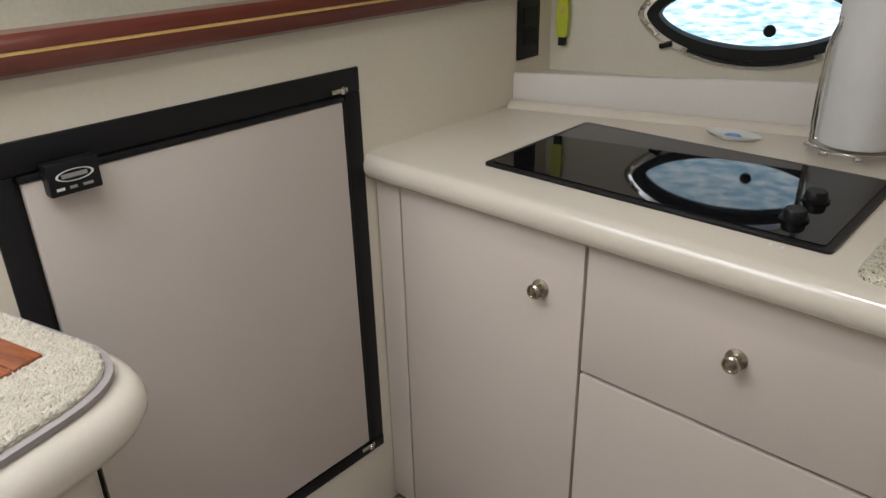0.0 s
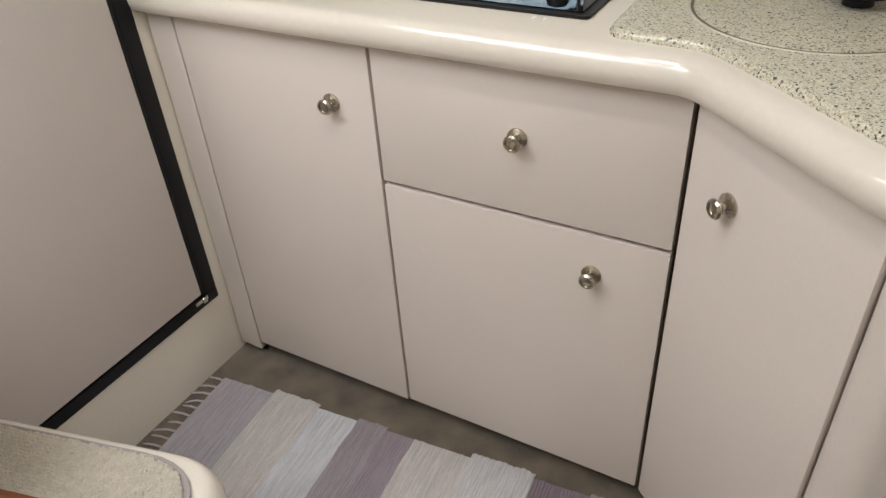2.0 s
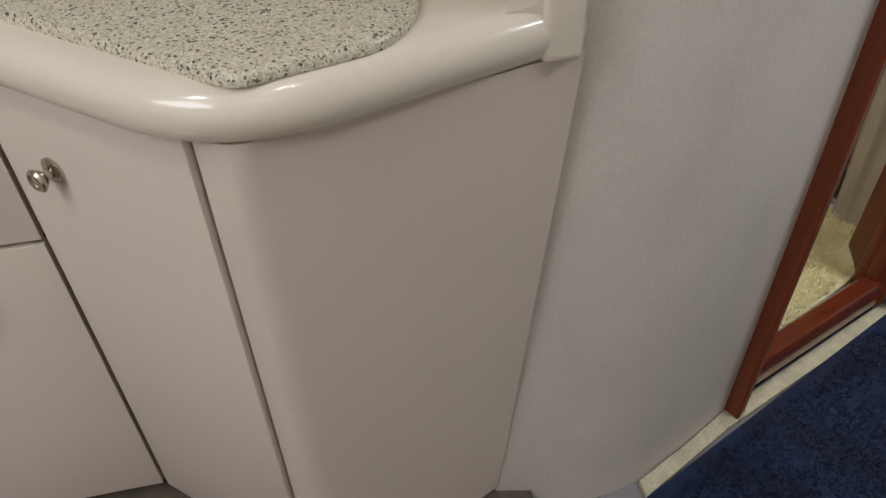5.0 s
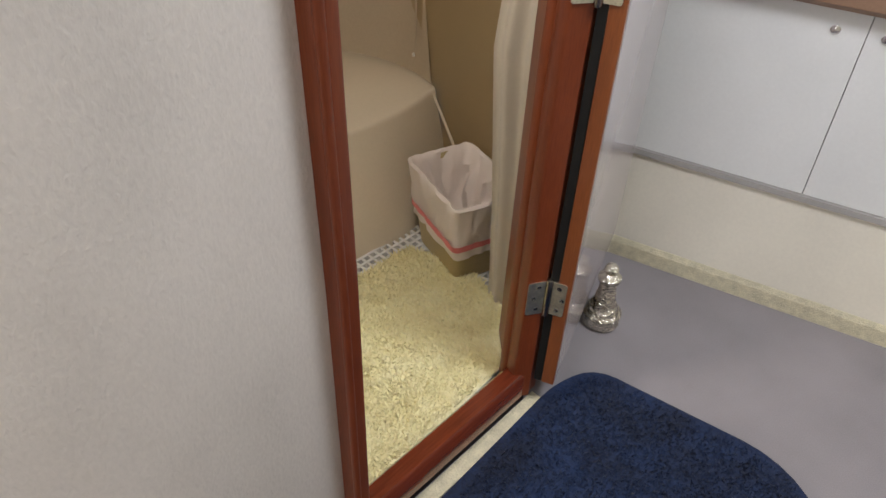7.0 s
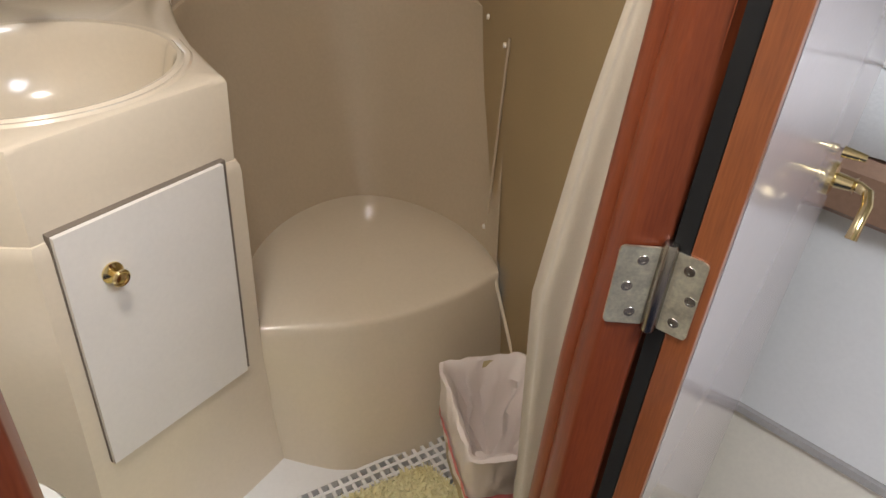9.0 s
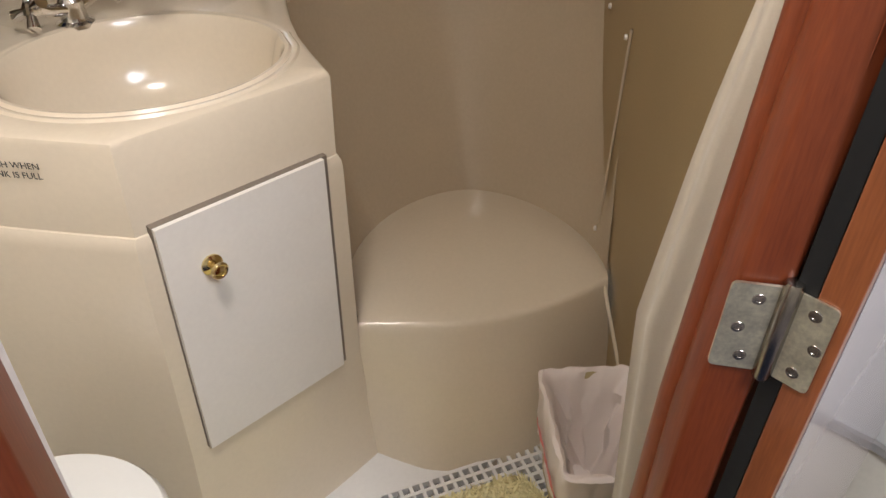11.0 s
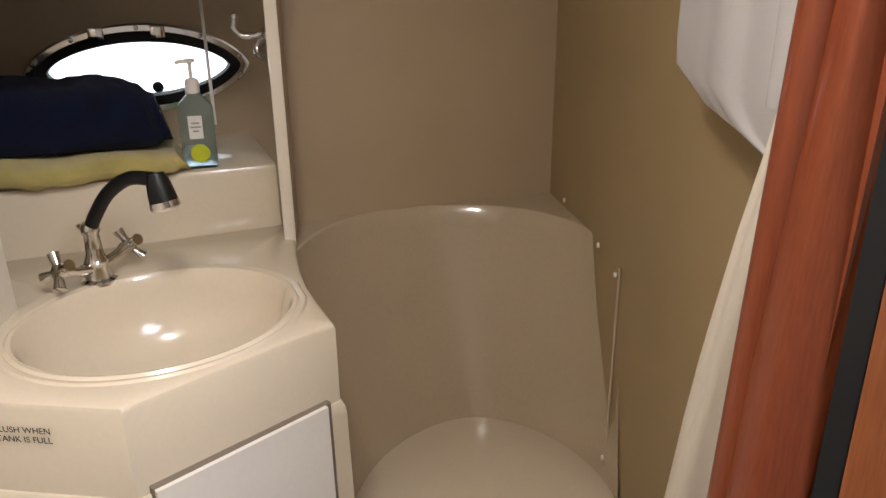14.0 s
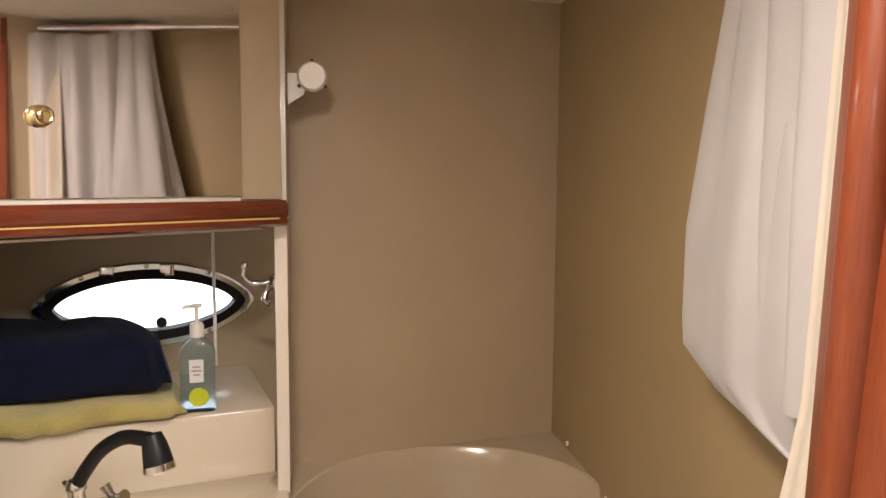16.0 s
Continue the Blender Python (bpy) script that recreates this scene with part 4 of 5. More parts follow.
def bin_():
    b = thing("waste_bin", pose(2.51, 0.49, 0.004, 0, 0, 2), "beige plastic waste bin with a white liner and pink drawstring", "waste bin")
    w, l, h = 0.175, 0.245, 0.232

    def rect(t, out=0.0):
        i = 0.020 * (1 - t)
        return dense(rounded([(i - out, i * 1.2 - out), (w - i + out, i * 1.2 - out), (w - i + out, l - i * 1.2 + out), (i - out, l - i * 1.2 + out)], 0.022, 4))

    def lay(t, out, wob=0.0, seed=0.0):
        r = rect(t, out)
        return [(x + wob * noise.noise((x * 40, y * 40, seed)), y + wob * noise.noise((x * 40 + 9, y * 40, seed)), t * h) for x, y in r]
    part("body", loft([lay(0, 0), lay(0.3, 0), lay(0.6, 0), lay(1, 0), lay(1, -0.004), lay(0.06, -0.004)], True, True, True), BINMAT, b)
    def crinkled(t, out, wob, seed):
        rows = []
        for x, y, z in lay(t, out, wob, seed):
            k = noise.noise((x * 34, y * 34, seed * 0.35)) + 0.5 * noise.noise((x * 90, y * 90, seed))
            rows.append((x + 0.5 * wob * k, y + 0.5 * wob * k, z + 0.35 * wob * noise.noise((x * 60, y * 60, seed + 4))))
        return rows
    folds = [(0.36, 0.006, 0.008), (0.43, 0.005, 0.007), (0.50, 0.004, 0.006), (0.58, 0.005, 0.008), (0.66, 0.006, 0.009), (0.75, 0.005, 0.009), (0.84, 0.005, 0.008), (0.93, 0.006, 0.007),
             (1.02, 0.005, 0.006), (1.04, 0.0, 0.005), (1.02, -0.005, 0.006), (0.94, -0.010, 0.011), (0.84, -0.015, 0.015), (0.73, -0.019, 0.018), (0.60, -0.024, 0.020), (0.46, -0.029, 0.021), (0.30, -0.034, 0.02), (0.12, -0.045, 0.02)]
    liner = part("liner", loft([crinkled(t, o, w2, 1 + 0.55 * i) for i, (t, o, w2) in enumerate(folds)], True, False, True), BAG, b, "thin crinkled white liner")
    part("drawstring", loft([lay(0.47, 0.008, 0.004, 1), lay(0.545, 0.0075, 0.004, 2)], True), PINK, liner, "pink drawstring band")


bin_()


def curtain():
    c = thing("shower_curtain", Matrix(), "white shower curtain gathered by the doorway, partly tucked up", "curtain")

    def sheet(name, base, width, z0, z1, folds, amp, seed, lean=1.0, taper=0.0, hem=0.0, cloth=CURTAIN):
        rows = []
        n = 56
        A, B = Vector(base[0]), Vector(base[1])
        d = (B - A)
        nrm = Vector((-d.y, d.x)).normalized()
        for k in range(26):
            t = k / 25
            row = []
            for i in range(n + 1):
                s = i / n
                f = s + (0.75 - s) * taper * min(1.0, max(0.0, t - 0.15) / 0.45)
                p = A + d * f
                o = amp * math.sin(2 * math.pi * folds * s + seed + 0.5 * t) + amp * 0.5 * noise.noise((s * 5, t * 3, seed))
                z = z0 + hem * (s if hem > 0 else 0) * (1 - t) + (z1 - z0) * t
                p = p + nrm * o
                row.append((p.x + float(np.interp(z, (0.03, 0.3, 0.65, 0.9, 1.06, 1.2, 1.78), (0.035, 0.02, -0.008, 0.017, 0.042, 0.07, 0.09))) * (1 - s * 0.6) * lean, p.y, z))
            rows.append(row)
        part(name, loft(rows, False), cloth, c)
    sheet("long_drop", ((2.543, 0.435), (2.598, 0.335)), 0.3, 0.012, 1.78, 2.2, 0.008, 0.4)
    sheet("upper_drop", ((2.645, 0.60), (2.622, 0.335)), 0.3, 1.19, 1.79, 3.2, 0.010, 1.4, lean=0.0, cloth=FABRIC)
    # tucked-up bundle, fuller and rounded at its lower end
    rings = []
    for z, s, sh in ((1.80, 0.40, 0.0), (1.65, 0.52, 0.0), (1.5, 0.74, 0.0), (1.36, 0.93, 0.0), (1.24, 1.0, 0.0), (1.205, 0.98, 0.0), (1.165, 0.72, -0.04), (1.14, 0.40, -0.09), (1.13, 0.20, -0.12)):
        ring = []
        for i in range(90):
            t = 2 * math.pi * i / 90
            r = 1 + 0.13 * math.sin(7 * t + z * 2.5) * (0.35 + 0.65 * abs(math.cos(t))) + 0.04 * math.sin(13 * t - z * 4) + 0.10 * noise.noise((math.cos(t) * 2, math.sin(t) * 2, z * 5))
            ring.append((2.650 - 0.10 * (0.62 + sh + 0.135 * s * math.sin(t) * r - 0.7) + 0.045 * s * math.cos(t) * r, 0.62 + sh + 0.135 * s * math.sin(t) * r, z + 0.015 * math.sin(t + 0.6) * (1 if z < 1.3 else 0)))
        rings.append(ring)
    part("tucked_fold", loft(rings, True, True, True), FABRIC, c)
    part("rod", tube([(2.66, 0.30, 1.806), (2.60, 1.0, 1.806), (2.40, 1.30, 1.806)], 0.009, 10), CHROME, c)


curtain()


def basin_shelf():
    s = thing("basin_shelf", MS, "cream moulded shelf and upstand behind the wash basin", "shelf")
    rings = []
    for x in (-0.70, -0.02):
        rings.append([(x, 0.0, 0.80), (x, 0.002, 0.935), (x, 0.006, 0.945), (x, 0.014, 0.949), (x, 0.42, 0.949), (x, 0.42, 0.80)])
    part("shelf", loft(rings, True, True, True), VANITY, s)
    p = thing("partition_panel", pose(2.012, 1.182, 0, 0, 0, 97), "thin tan partition panel with a cream edge strip beside the shelf", "panel")
    part("panel", box((0.006, -0.012, 0.80), (0.36, 0.010, 1.828)), TANWALL, p, smooth=False)
    part("edge_strip", box((-0.010, -0.0135, 0.800), (0.0058, 0.0105, 1.828), 0.003), GELCOAT, p, "cream edge strip")


basin_shelf()


def mirror_cabinet():
    m = pose(1.962, 1.096, 0, 0, 0, 43.6)
    c = thing("mirror_cabinet", m, "mirrored wall cabinet with a mahogany rail below", "mirror cabinet")
    part("mirror_door", box((-0.62, 0.0, 1.386), (0.0, 0.006, 1.826)), MIRROR, c, smooth=False)
    part("side_panel", box((0.0003, 0.006, 1.380), (0.085, 0.03, 1.826)), TANWALL, c, smooth=False)
    part("body", box((-0.62, 0.0062, 1.376), (0.0, 0.26, 1.826)), CREAMWALL, c, smooth=False)
    prof = [(0.0, 1.3785), (-0.022, 1.378), (-0.030, 1.370), (-0.030, 1.352), (-0.026, 1.3475), (-0.026, 1.3445), (-0.030, 1.344), (-0.029, 1.336), (-0.020, 1.330), (0.03, 1.330), (0.03, 1.3785)]
    part("rail", loft([[(x, y, z) for y, z in prof] for x in (-0.62, 0.075)], True, True, True), WOOD_H, c)
    part("inlay", box((-0.62, -0.0295, 1.3448), (0.057, -0.0262, 1.3472)), GOLD, c, "thin gold inlay line", smooth=False)
    part("underside", box((-0.62, 0.031, 1.322), (0.058, 0.30, 1.3295)), GELCOAT, c, smooth=False)
    knob(c, pose(-0.325, 0.0, 1.503, 90, 0, 0), BRASS)


mirror_cabinet()


def porthole(name, m, a, b, clips, label):
    """An almond-shaped opening port; its flange faces -y."""
    p = thing(name, m, label, "porthole")
    tagged(p, kind="structure")

    def rg(k, kb, y):
        return [(q[0], y, q[2]) for q in almond(a * k, b * kb, 0, 64)]
    part("flange", loft([rg(1.20, 1.50, 0.0), rg(1.20, 1.50, -0.006), rg(1.17, 1.44, -0.010), rg(1.10, 1.26, -0.010), rg(1.09, 1.24, 0.0)], True), CHROME, p)
    part("gasket", loft([rg(1.10, 1.26, -0.004), rg(1.09, 1.24, -0.014), rg(0.97, 0.92, -0.012), rg(0.955, 0.87, 0.004), rg(0.955, 0.86, 0.02)], True), RUBBER, p, "black rubber gasket")
    g = part("pane", loft([rg(0.99, 0.98, 0.006), rg(0.99, 0.98, 0.010)], True, True, True), GLASS, p, smooth=False)
    g.visible_shadow = False
    part("catch", lathe([(0.012, 0), (0.013, 0.010), (0.010, 0.014), (0.0, 0.015)], pose(0.03 if clips else 0.035, -0.004, -b * 0.62 if clips else -b * 0.35, 90, 0, 0), 18), BLACK, p)
    for i in range(10):
        t = 2 * math.pi * (i + 0.5) / 10
        s = math.sin(t)
        part("bolt", lathe([(0.0055, 0), (0.0045, 0.003), (0.0, 0.0035)], pose(a * 1.15 * math.cos(t), -0.010, b * 1.36 * math.copysign(abs(s) ** 1.3, s), 90, 0, 0), 10), NICKEL, p)
    if clips:
        for x in (-0.085, 0.045):
            part("clip", box((x - 0.016, -0.024, b * 1.02), (x + 0.016, -0.004, b * 1.42), 0.003), CHROME, p)
    else:
        part("hinge_bar", tube(spline([(-0.13, -0.014, -b * 1.02), (-0.07, -0.016, -b * 1.24), (0.0, -0.016, -b * 1.33), (0.07, -0.016, -b * 1.24), (0.13, -0.014, -b * 1.02)], 5), 0.004, 8), RUBBER, p)
        part("lever", tube([(-0.19, -0.012, -b * 0.95), (-0.165, -0.018, -b * 0.85)], 0.006, 8), BLACK, p)


porthole("porthole_galley", MH @ pose(0.454, 0, 1.10), 0.206, 0.074, False, "chrome-rimmed almond-shaped porthole over the galley counter")
porthole("porthole_head", pose(1.924, 1.643, 0, 0, 0, 20.5) @ pose(-0.3055, 0, 1.117), 0.205, 0.068, True, "chrome-rimmed almond-shaped porthole behind the basin shelf")
structure("backdrop_water", box((-1.5, 0.8, 0.2), (1.25, 0.81, 1.9)), WATER, "sunlit rippled water outside the porthole", MH)
structure("backdrop_glare", box((-1.2, 0.3, 0.4), (0.6, 0.31, 1.8)), GLARE, "bright water glare outside the head porthole", pose(1.924, 1.643, 0, 0, 0, 20.5))


def berth():
    w = thing("berth_front", MB, "white panelled berth front in the forward cabin", "berth")
    tagged(w, kind="structure")

    def slab(name, x0, x1, prof, material, label=""):
        return part(name, loft([[(x, y, z) for y, z in prof] for x in (x0, x1)], True, True, True), material, w, label, smooth=False)
    slab("carpet_edge", -0.35, 1.9, [(-0.002, -0.05), (0.004, -0.012), (0.012, 0.0), (0.2, 0.0), (0.2, -0.05)], CREAM_CARPET, "cream carpet edging")
    slab("lower_panel", -0.35, 1.9, [(0.014, 0.0005), (0.066, 0.232), (0.2, 0.232), (0.2, 0.0005)], CREAMWALL)
    slab("ledge_strip", -0.35, 1.9, [(0.057, 0.233), (0.061, 0.246), (0.2, 0.246), (0.2, 0.233)], GREY)
    x = -0.35
    for x1 in (0.40, 0.85, 1.30, 1.9):
        slab("upper_panel", x + 0.001, x1 - 0.001, [(0.071, 0.247), (0.135, 0.66), (0.25, 0.66), (0.25, 0.247)], PANEL)
        x = x1
    slab("rail", -0.35, 1.9, [(0.115, 0.661), (0.098, 0.675), (0.100, 0.745), (0.118, 0.765), (0.30, 0.765), (0.30, 0.661)], TANLEATHER, "tan padded berth rail")
    for sx in (0.338, 0.438):
        part("stud", lathe([(0.011, 0), (0.011, 0.003), (0.007, 0.007), (0.0, 0.008)], pose(sx, 0.128, 0.615, 98, 0, 0), 16), CHROME, w)
    bed = thing("mattress", MB, "white quilted bedding on the berth", "bedding")
    rows = []
    for i in range(30):
        x = -0.35 + 2.25 * i / 29
        rows.append([(x, y, z + 0.012 * noise.noise((x * 6, y * 6, 3))) for y, z in [(0.118, 0.766), (0.105, 0.80), (0.112, 0.86), (0.15, 0.90), (0.35, 0.915), (0.8, 0.92), (0.8, 0.766)]])
    part("cover", loft(rows, True, True, True), CUSHION, bed)
    part("piping", tube([(-0.35 + 2.25 * i / 29, 0.146, 0.902 + 0.012 * noise.noise(((-0.35 + 2.25 * i / 29) * 6, 0.9, 3))) for i in range(30)], 0.006, 8), CUSHION, bed, "rolled white seam")
    for sx in (0.30, 0.95, 1.6):
        part("seam", tube([(sx, 0.112, 0.775), (sx, 0.100, 0.81), (sx, 0.107, 0.86), (sx, 0.146, 0.905), (sx, 0.35, 0.918)], 0.004, 8), PIPING, bed, "stitched grey seam")


berth()

# ---- small things ----
def tap():
    t = thing("basin_tap", Matrix.Translation((1.712, 0.972, 0.815)) @ pose(0, 0, 0, 0, 0, -29), "chrome basin mixer with black pull-out spout and cross handles", "tap")
    # local x points over the basin
    part("base", lathe([(0.030, 0), (0.030, 0.006), (0.022, 0.010), (0.018, 0.03), (0.021, 0.04), (0.015, 0.052), (0.013, 0.09), (0.016, 0.094), (0.016, 0.104), (0.012, 0.11)], None, 24), CHROME, t)
    part("spout", tube(spline([(0, 0, 0.098), (0.022, 0, 0.128), (0.062, 0, 0.170), (0.115, 0, 0.200), (0.168, 0, 0.206)], 5), 0.0115, 16), BLACK, t, "black spout sleeve")
    part("spray_head", lathe([(0.013, 0.004), (0.018, -0.010), (0.021, -0.03), (0.022, -0.042)], pose(0.178, 0, 0.212, 0, -14, 0), 22), BLACK, t)
    part("nozzle", lathe([(0.023, 0.0), (0.024, -0.010), (0.019, -0.014), (0.0, -0.012)], pose(0.188, 0, 0.172, 0, -14, 0), 22), CHROME, t)
    part("lift_pin", tube([(-0.012, 0.0, 0.09), (-0.03, 0.0, 0.10)], 0.004, 8), CHROME, t)
    for sy in (-1, 1):
        part("arm", tube([(0, 0, 0.026), (0, sy * 0.045, 0.036), (0, sy * 0.062, 0.044)], [0.011, 0.010, 0.012], 12), CHROME, t)
        h = part("handle", lathe([(0.011, 0), (0.014, 0.012), (0.012, 0.02), (0.0, 0.022)], pose(0, sy * 0.060, 0.040, -sy * 65, 0, 0), 16), CHROME, t)
        for k in range(4):
            a = math.pi / 2 * k + 0.5
            c, s = math.cos(a), math.sin(a)
            part("prong", tube([(0.008 * c, sy * (0.073 - 0.004 * s), 0.046 + 0.010 * s), (0.032 * c, sy * (0.076 - 0.012 * s), 0.047 + 0.03 * s)], [0.007, 0.0105], 10), CHROME, h)


tap()


def bottle():
    b = thing("soap_bottle", MS @ pose(-0.164, 0.042, 0.949, 0, 0, -8), "clear blue hand soap bottle with white pump and lime label", "soap bottle")

    def rr(w, d, z):
        return [(x, y, z) for x, y in rounded([(-w, -d), (w, -d), (w, d), (-w, d)], 0.008, 4)]
    part("body", loft([rr(0.031, 0.021, 0), rr(0.034, 0.023, 0.004), rr(0.034, 0.023, 0.118), rr(0.030, 0.021, 0.132), rr(0.015, 0.014, 0.146), rr(0.013, 0.012, 0.152)], True, True, True), BOTTLE, b)
    p = part("pump", lathe([(0.014, 0.150), (0.014, 0.172), (0.011, 0.178), (0.004, 0.180), (0.004, 0.208), (0.011, 0.210), (0.011, 0.216), (0.0, 0.218)], None, 16), WHITE, b)
    part("nozzle", tube([(0, 0, 0.212), (-0.022, -0.004, 0.212), (-0.026, -0.005, 0.208)], 0.004, 8), WHITE, p)
    part("label", box((-0.015, -0.0242, 0.062), (0.012, -0.0236, 0.108)), LABELWHITE, b, "white paper label", smooth=False)
    for z, w in ((0.092, 0.008), (0.084, 0.010), (0.076, 0.006)):
        part("label_text", box((-0.0015 - w, -0.0246, z), (-0.0015 + w, -0.0243, z + 0.003)), GREY, b, "illegible grey print", smooth=False)
    part("lime_slice", lathe([(0.019, 0), (0.019, 0.0006), (0.0, 0.0006)], pose(0.002, -0.0240, 0.032, 90, 0, 0), 24), LIMEGREEN, b, "lime slice picture", smooth=False)


bottle()


def towel(name, x0, x1, y0, y1, z0, z1, material, label, seed):
    t = thing(name, MS, label, "towel")
    rows = []
    n = 26
    for i in range(37):
        f = i / 36
        x = x0 + (x1 - x0) * f
        ring = []
        for k in range(n):
            a = 2 * math.pi * k / n
            c, s = math.cos(a), math.sin(a)
            w = 1.0 if 0.03 < f < 0.97 else 0.86
            y = (y0 + y1) / 2 + (y1 - y0) / 2 * w * math.copysign(abs(c) ** 0.5, c)
            z = (z0 + z1) / 2 + (z1 - z0) / 2 * w * math.copysign(abs(s) ** 0.6, s)
            if z > z0 + 0.01:
                z += 0.016 * noise.noise((x * 8, y * 10, seed)) + 0.006 * noise.noise((x * 40, y * 40, seed)) + (1 - f) * 0.03 * (z - z0) / (z1 - z0) * (1 if z1 - z0 > 0.08 else 0)
            y += 0.008 * noise.noise((x * 9, z * 14, seed + 3))
            low = 1 - max(0.0, min(1.0, (z - z0) / (z1 - z0)))
            end = max(0.0, (f - 0.7) / 0.3)
            ring.append((x + 0.030 * low * end * end, y, z - (0.10 * (z1 - z0) + 0.006) * end * end * (1 - low)))
        rows.append(ring)
    part("fold", loft(rows, True, True, True), material, t)


towel("yellow_towel", -0.66, -0.214, -0.024, 0.21, 0.947, 1.002, YELLOW, "folded yellow terry towel lying on the basin shelf", 2.0)
towel("navy_towel", -0.66, -0.240, -0.014, 0.20, 0.999, 1.122, NAVY, "folded navy blue terry towel on the yellow towel", 6.0)


def shower_bits():
    s = thing("shower_head_holder", Matrix(), "white round shower head in a wall bracket", "shower head")
    part("bracket", prism([(0, 0), (0.03, 0.02), (0.045, 0.06), (0.0, 0.06)], 0.0, 0.004), WHITE, s, smooth=False)
    br = s.children[0]
    br.matrix_local = Matrix.Translation((2.023, 1.222, 1.557)) @ pose(0, 0, 0, 90, 0, 12)
    part("disc", lathe([(0.026, 0.0), (0.028, 0.004), (0.028, 0.018), (0.024, 0.024), (0.0, 0.025)], Matrix.Translation((2.070, 1.228, 1.610)) @ pose(0, 0, 0, 90, 0, 5), 28), WHITE, s, "white round face")
    for a in (90, 215, 325):
        part("lug", box((-0.003, -0.006, 0.026), (0.003, 0.006, 0.033), 0.001), LUG_SHADE_DARK, s)
        s.children[-1].matrix_local = Matrix.Translation((2.070, 1.222, 1.610)) @ Matrix.Rotation(radians(90 - a), 4, "Y")
    h = thing("robe_hook", Matrix.Translation((1.985, 1.262, 1.212)), "small chrome robe hook on the partition panel", "hook")
    part("plate", lathe([(0.019, 0), (0.019, 0.004), (0.011, 0.010), (0.009, 0.016)], pose(0.006, 0, 0, 0, -90, 0), 20), CHROME, h)
    part("prong", tube(spline([(0.0, 0, 0.002), (-0.022, -0.006, -0.004), (-0.044, -0.012, -0.002), (-0.056, -0.014, 0.012), (-0.054, -0.014, 0.028)], 4), 0.0062, 10), CHROME, h)
    part("prong_tip", lathe([(0.001, -0.009), (0.0075, -0.005), (0.009, 0.0), (0.0075, 0.005), (0.001, 0.009)], pose(-0.054, -0.014, 0.032), 14), CHROME, h)
    part("lower_prong", tube(spline([(0.0, 0, -0.006), (-0.014, -0.010, -0.020), (-0.016, -0.016, -0.036), (-0.006, -0.020, -0.044)], 4), 0.0065, 10), CHROME, h)
    w = thing("blind_wand", Matrix.Translation((1.845, 1.34, 0)), "clear plastic wand hanging before the porthole", "wand")
    part("wand", tube([(0, 0, 1.322), (0.001, 0, 1.02)], 0.0035, 8), LABELWHITE, w)
    # Housings added out of view for the two overhead fills.
    for x, y, z in ((0.70, -0.50, 1.924), (1.45, -0.45, 1.924)):
        puck = thing("ceiling_lamp", pose(x, y, z), "small round ceiling lamp added out of view", "ceiling lamp", "round ceiling lamps")
        part("trim_ring", lathe([(0.075, 0.03), (0.078, 0.02), (0.072, 0.012), (0.064, 0.012), (0.064, 0.03)], None, 32), CHROME, puck)
        part("diffuser", lathe([(0.0635, 0.030), (0.0635, 0.014), (0.0, 0.012)], None, 32), LABELWHITE, puck)
    lamp = thing("ceiling_lamp", pose(2.11, 0.16, 1.80), "small warm rectangular ceiling lamp in the head", "ceiling lamp")
    part("diffuser", box((-0.10, -0.05, 0.0), (0.10, 0.05, 0.0295), 0.006), LABELWHITE, lamp)
    toilet = thing("toilet", pose(1.80, 0.30, 0), "white marine toilet with closed lid beside the vanity", "toilet")

    def oval(a, b, z, k=0.0):
        return [(a * math.cos(t), b * math.sin(t) + k, z) for t in (2 * math.pi * i / 40 for i in range(40))]
    part("bowl", loft([oval(0.10, 0.10, -0.019), oval(0.09, 0.09, 0.05), oval(0.10, 0.10, 0.18), oval(0.14, 0.125, 0.33), oval(0.145, 0.13, 0.36)], True, True, True), TOILET, toilet)
    part("lid", loft([oval(0.15, 0.135, 0.361), oval(0.155, 0.14, 0.370), oval(0.155, 0.14, 0.385), oval(0.148, 0.134, 0.396), oval(0.10, 0.09, 0.402), oval(0.02, 0.02, 0.404)], True, True, True), TOILET, toilet)


shower_bits()


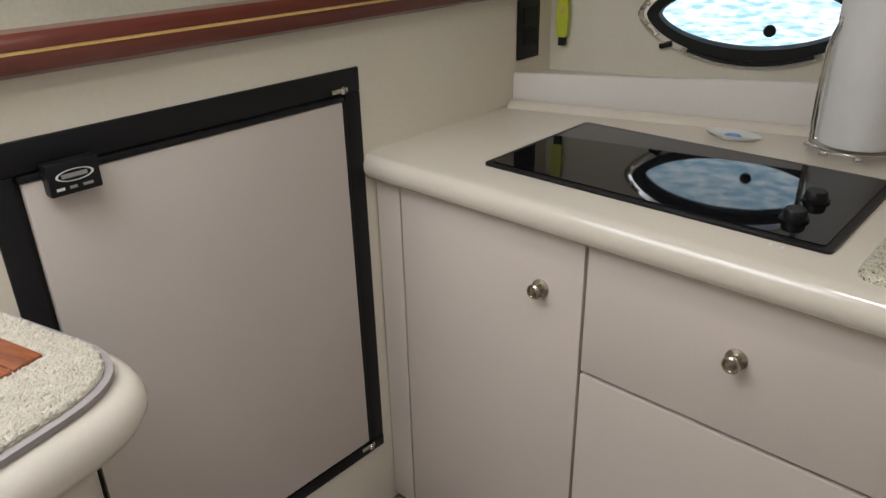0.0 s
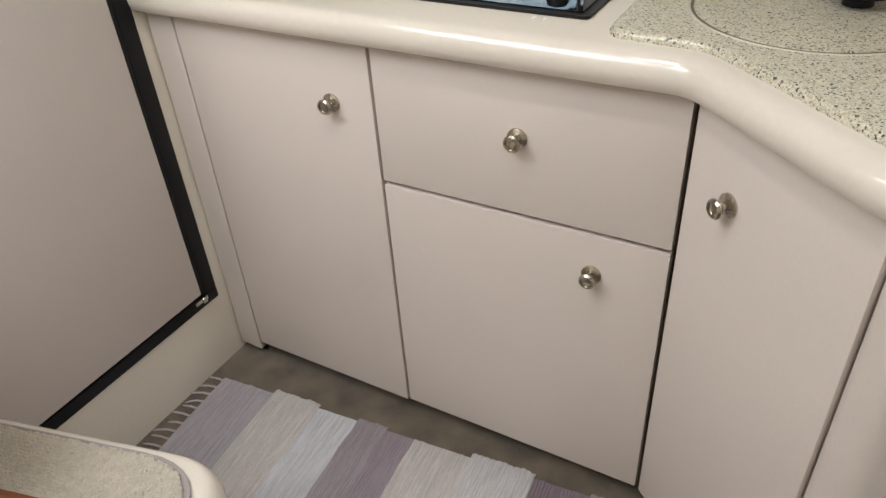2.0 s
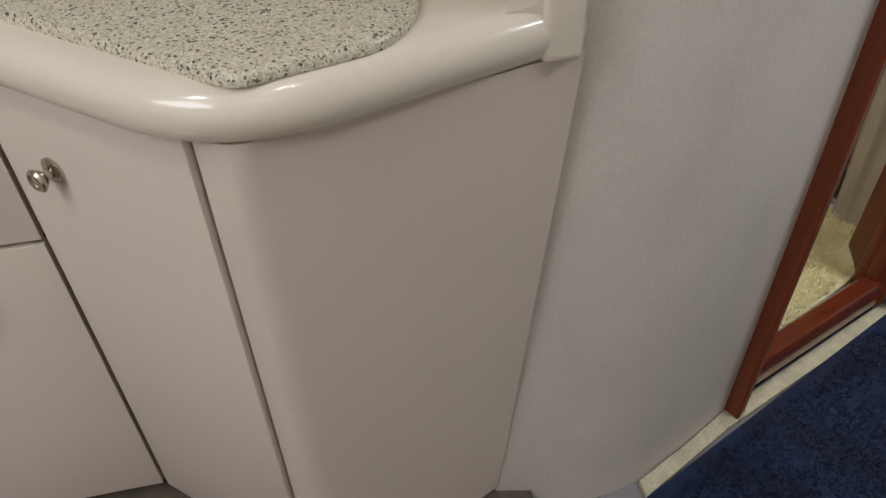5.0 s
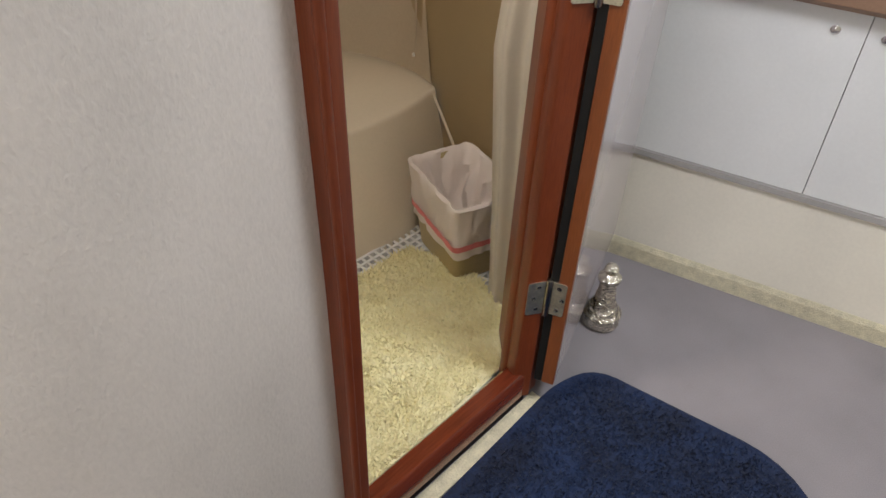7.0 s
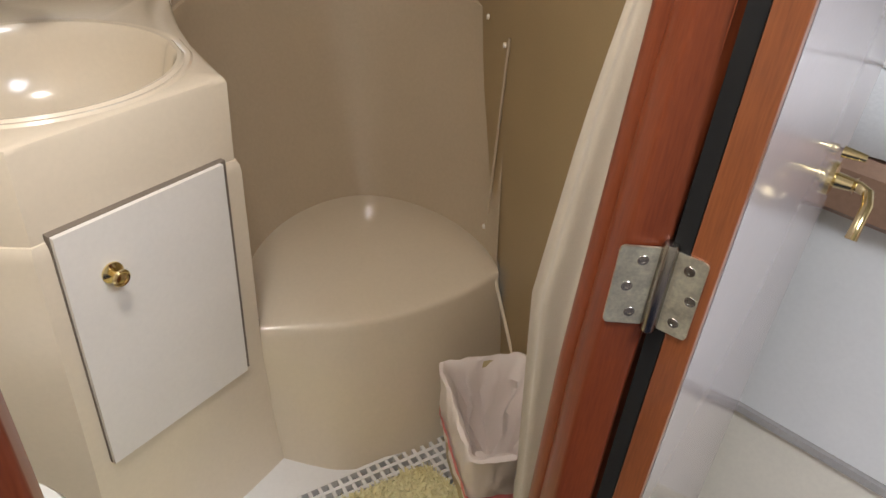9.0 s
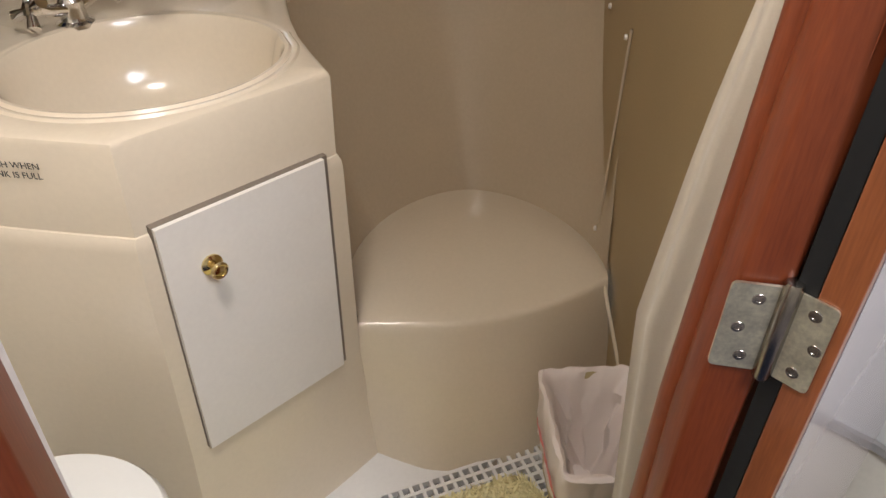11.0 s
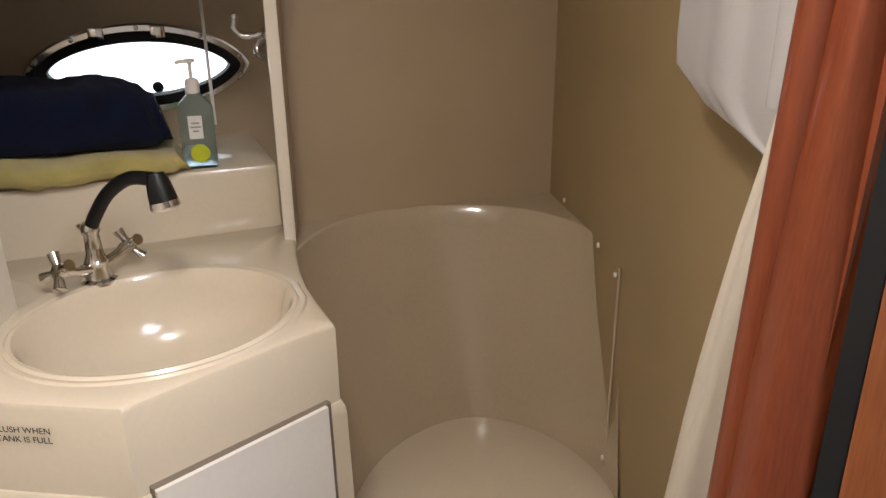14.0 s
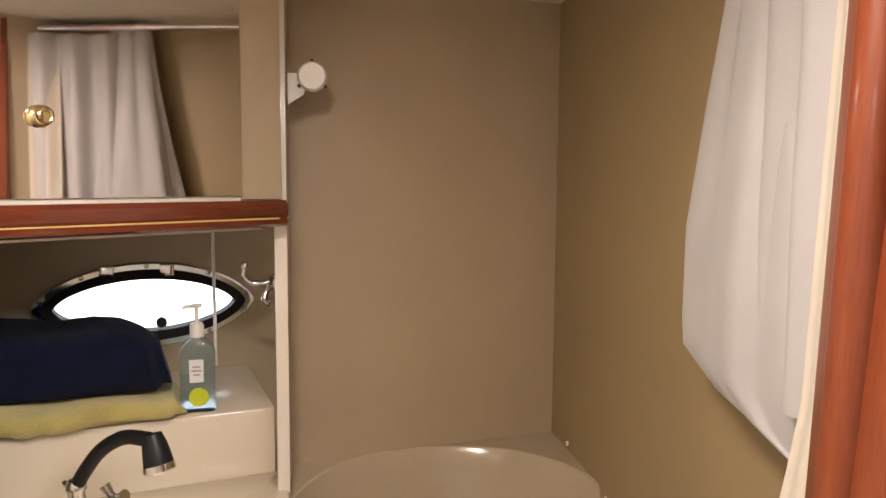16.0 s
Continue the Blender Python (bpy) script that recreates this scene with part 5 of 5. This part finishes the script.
def galley_bits():
    o = thing("wall_outlet", Matrix(), "black double wall outlet on the bulkhead", "outlet")
    part("plate", box((0.0, 0.462, 1.0), (0.006, 0.545, 1.135), 0.002), BLACK, o)
    part("socket", box((0.006, 0.480, 1.03), (0.009, 0.527, 1.068), 0.003), RUBBER, o)
    part("socket", box((0.006, 0.480, 1.078), (0.009, 0.527, 1.116), 0.003), RUBBER, o)
    k = thing("utility_knife", MH @ pose(0.034, -0.012, 1.02), "lime green utility tool hanging on the hull side", "tool")
    part("grip", prism(rounded([(-0.012, 0.02), (0.012, 0.02), (0.014, 0.07), (0.010, 0.14), (-0.010, 0.14), (-0.014, 0.07)], 0.005, 3), -0.010, 0.010, 0.003), LIMEGREEN, k)
    k.children[0].matrix_local = pose(0, 0, 0, 90, 0, 0)
    part("tip", box((-0.009, -0.008, 0.0), (0.009, 0.008, 0.022), 0.002), BLACK, k)
    part("slider", box((-0.004, -0.014, 0.075), (0.004, -0.009, 0.088), 0.002), GOLD, k)
    s = thing("paper_towel_holder", pose(0.722, 0.545, 0.9), "white paper towel roll on a chrome wire stand", "paper towel")
    part("roll", lathe([(0.02, 0.022), (0.066, 0.022), (0.068, 0.026), (0.068, 0.288), (0.066, 0.292), (0.02, 0.292)], None, 40), PAPER, s)
    part("base_ring", tube([(0.078 * math.cos(t), 0.078 * math.sin(t), 0.016) for t in (2 * math.pi * i / 36 for i in range(37))], 0.0032, 8), CHROME, s)
    part("cross_wire", tube([(-0.078, 0, 0.016), (0.078, 0, 0.016)], 0.003, 8), CHROME, s)
    for a in (20, 110, 200, 290, 245):
        t = radians(a)
        part("ball_foot", lathe([(0.001, 0.0), (0.007, 0.003), (0.009, 0.009), (0.007, 0.0145), (0.001, 0.017)], pose(0.078 * math.cos(t), 0.078 * math.sin(t), 0), 14), CHROME, s)
    for q in (-0.008, 0.008):
        t = radians(214) + q / 0.078
        c, n = math.cos(t), math.sin(t)
        part("side_wire", tube(spline([(0.078 * c, 0.078 * n, 0.018), (0.080 * c, 0.080 * n, 0.10), (0.078 * c, 0.078 * n, 0.19), (0.066 * c, 0.066 * n, 0.235), (0.068 * c, 0.068 * n, 0.245)], 4), 0.0028, 8), CHROME, s)
    d = thing("spoon_rest", pose(0.512, 0.500, 0.9005), "small white dish with a blue print on the worktop", "dish")
    rings = []
    for kx, z in ((0.5, 0.0), (0.8, 0.002), (1.0, 0.010), (0.97, 0.011), (0.75, 0.005), (0.3, 0.0035)):
        rings.append([(0.046 * kx * math.cos(t) * (1 + 0.28 * abs(math.cos(t)) ** 8), 0.030 * kx * math.sin(t), z) for t in (2 * math.pi * i / 40 for i in range(40))])
    part("dish", loft(rings, True, True, True), TOILET, d)
    part("print", lathe([(0.017, 0.0042), (0.015, 0.0062), (0.0, 0.0066)], None, 20), BLUEPRINT, d, "blue printed picture")
    # rag rug
    r = thing("rag_rug", pose(0.04, -0.103, 0.0, 0, 0, 5.0), "striped cotton rag rug in lilac, cream and white", "rug")
    bands = ((0.0, 0.14, (0.54, 0.49, 0.52)), (0.14, 0.262, (0.76, 0.71, 0.66)), (0.262, 0.363, (0.78, 0.77, 0.79)), (0.363, 0.435, (0.40, 0.345, 0.37)), (0.435, 0.503, (0.37, 0.30, 0.34)),
             (0.503, 0.633, (0.74, 0.69, 0.64)), (0.633, 0.770, (0.78, 0.75, 0.74)), (0.770, 0.885, (0.27, 0.19, 0.23)), (0.885, 0.915, (0.40, 0.34, 0.36)))
    rnd = random.Random(8)
    for a, b, col in bands:
        m = mat("rag_cotton", col, 0.95, var=0.13, scale=25, fine=190, bump=1.0, depth=0.006, stretch=(7, 0.5, 1), sheen=0.3)
        cords = max(4, int((b - a) / 0.0065))
        rows = []
        n = cords * 4
        jag = rnd.uniform(-0.010, 0.008)
        for i in range(n + 1):
            x = a + (b - a) * i / n
            z = 0.006 + 0.0022 * abs(math.sin(math.pi * i / 4))
            y1 = jag + 0.006 * noise.noise((x * 45, 1, 1)) + 0.0025 * abs(math.sin(math.pi * i / 8))
            rows.append([(x, y1, 0.0003), (x, y1 + 0.002, z * 0.6)] + [(x + 0.0025 * noise.noise((y * 20, x * 8, 5)), -y, z + 0.0012 * noise.noise((x * 40, y * 25, 2))) for y in [0.004 + 0.62 * q / 24 for q in range(25)]] + [(x, -0.628, 0.0003)])
        part("band", loft(rows, False), m, r)
    fr = mat("rug_fringe", (0.50, 0.45, 0.45), 0.95, var=0.1)
    for side, n in ((0, 26), (1, 26)):
        for i in range(n):
            y = -0.012 - i * 0.0235
            x = 0.0 if side == 0 else 0.915
            sx = -1 if side == 0 else 1
            if side == 0 and i > 26:
                continue
            ln = 0.045 + 0.025 * rnd.random()
            if side == 0:
                ln *= 0.75
            bend = rnd.uniform(-0.012, 0.012)
            part("fringe", tube([(x - sx * 0.004, y, 0.005), (x + sx * ln * 0.4, y + bend * 0.4, 0.006), (x + sx * ln * 0.8, y + bend, 0.004), (x + sx * ln, y + bend * 1.6, 0.003)], [0.0028, 0.0026, 0.0024, 0.0010], 6), fr, r)
    # ornament standing by the open door
    b = thing("door_weight", pose(2.822, 0.298, -0.05), "ornate silver door weight standing on the passage floor", "door stop")
    part("body", lathe([(0.040, 0.0), (0.046, 0.008), (0.044, 0.024), (0.047, 0.036), (0.036, 0.05), (0.026, 0.075), (0.021, 0.105), (0.019, 0.128), (0.026, 0.136), (0.027, 0.146), (0.016, 0.154), (0.012, 0.158), (0.017, 0.168), (0.013, 0.178), (0.0, 0.181)], None, 40), ORNATE, b)


galley_bits()
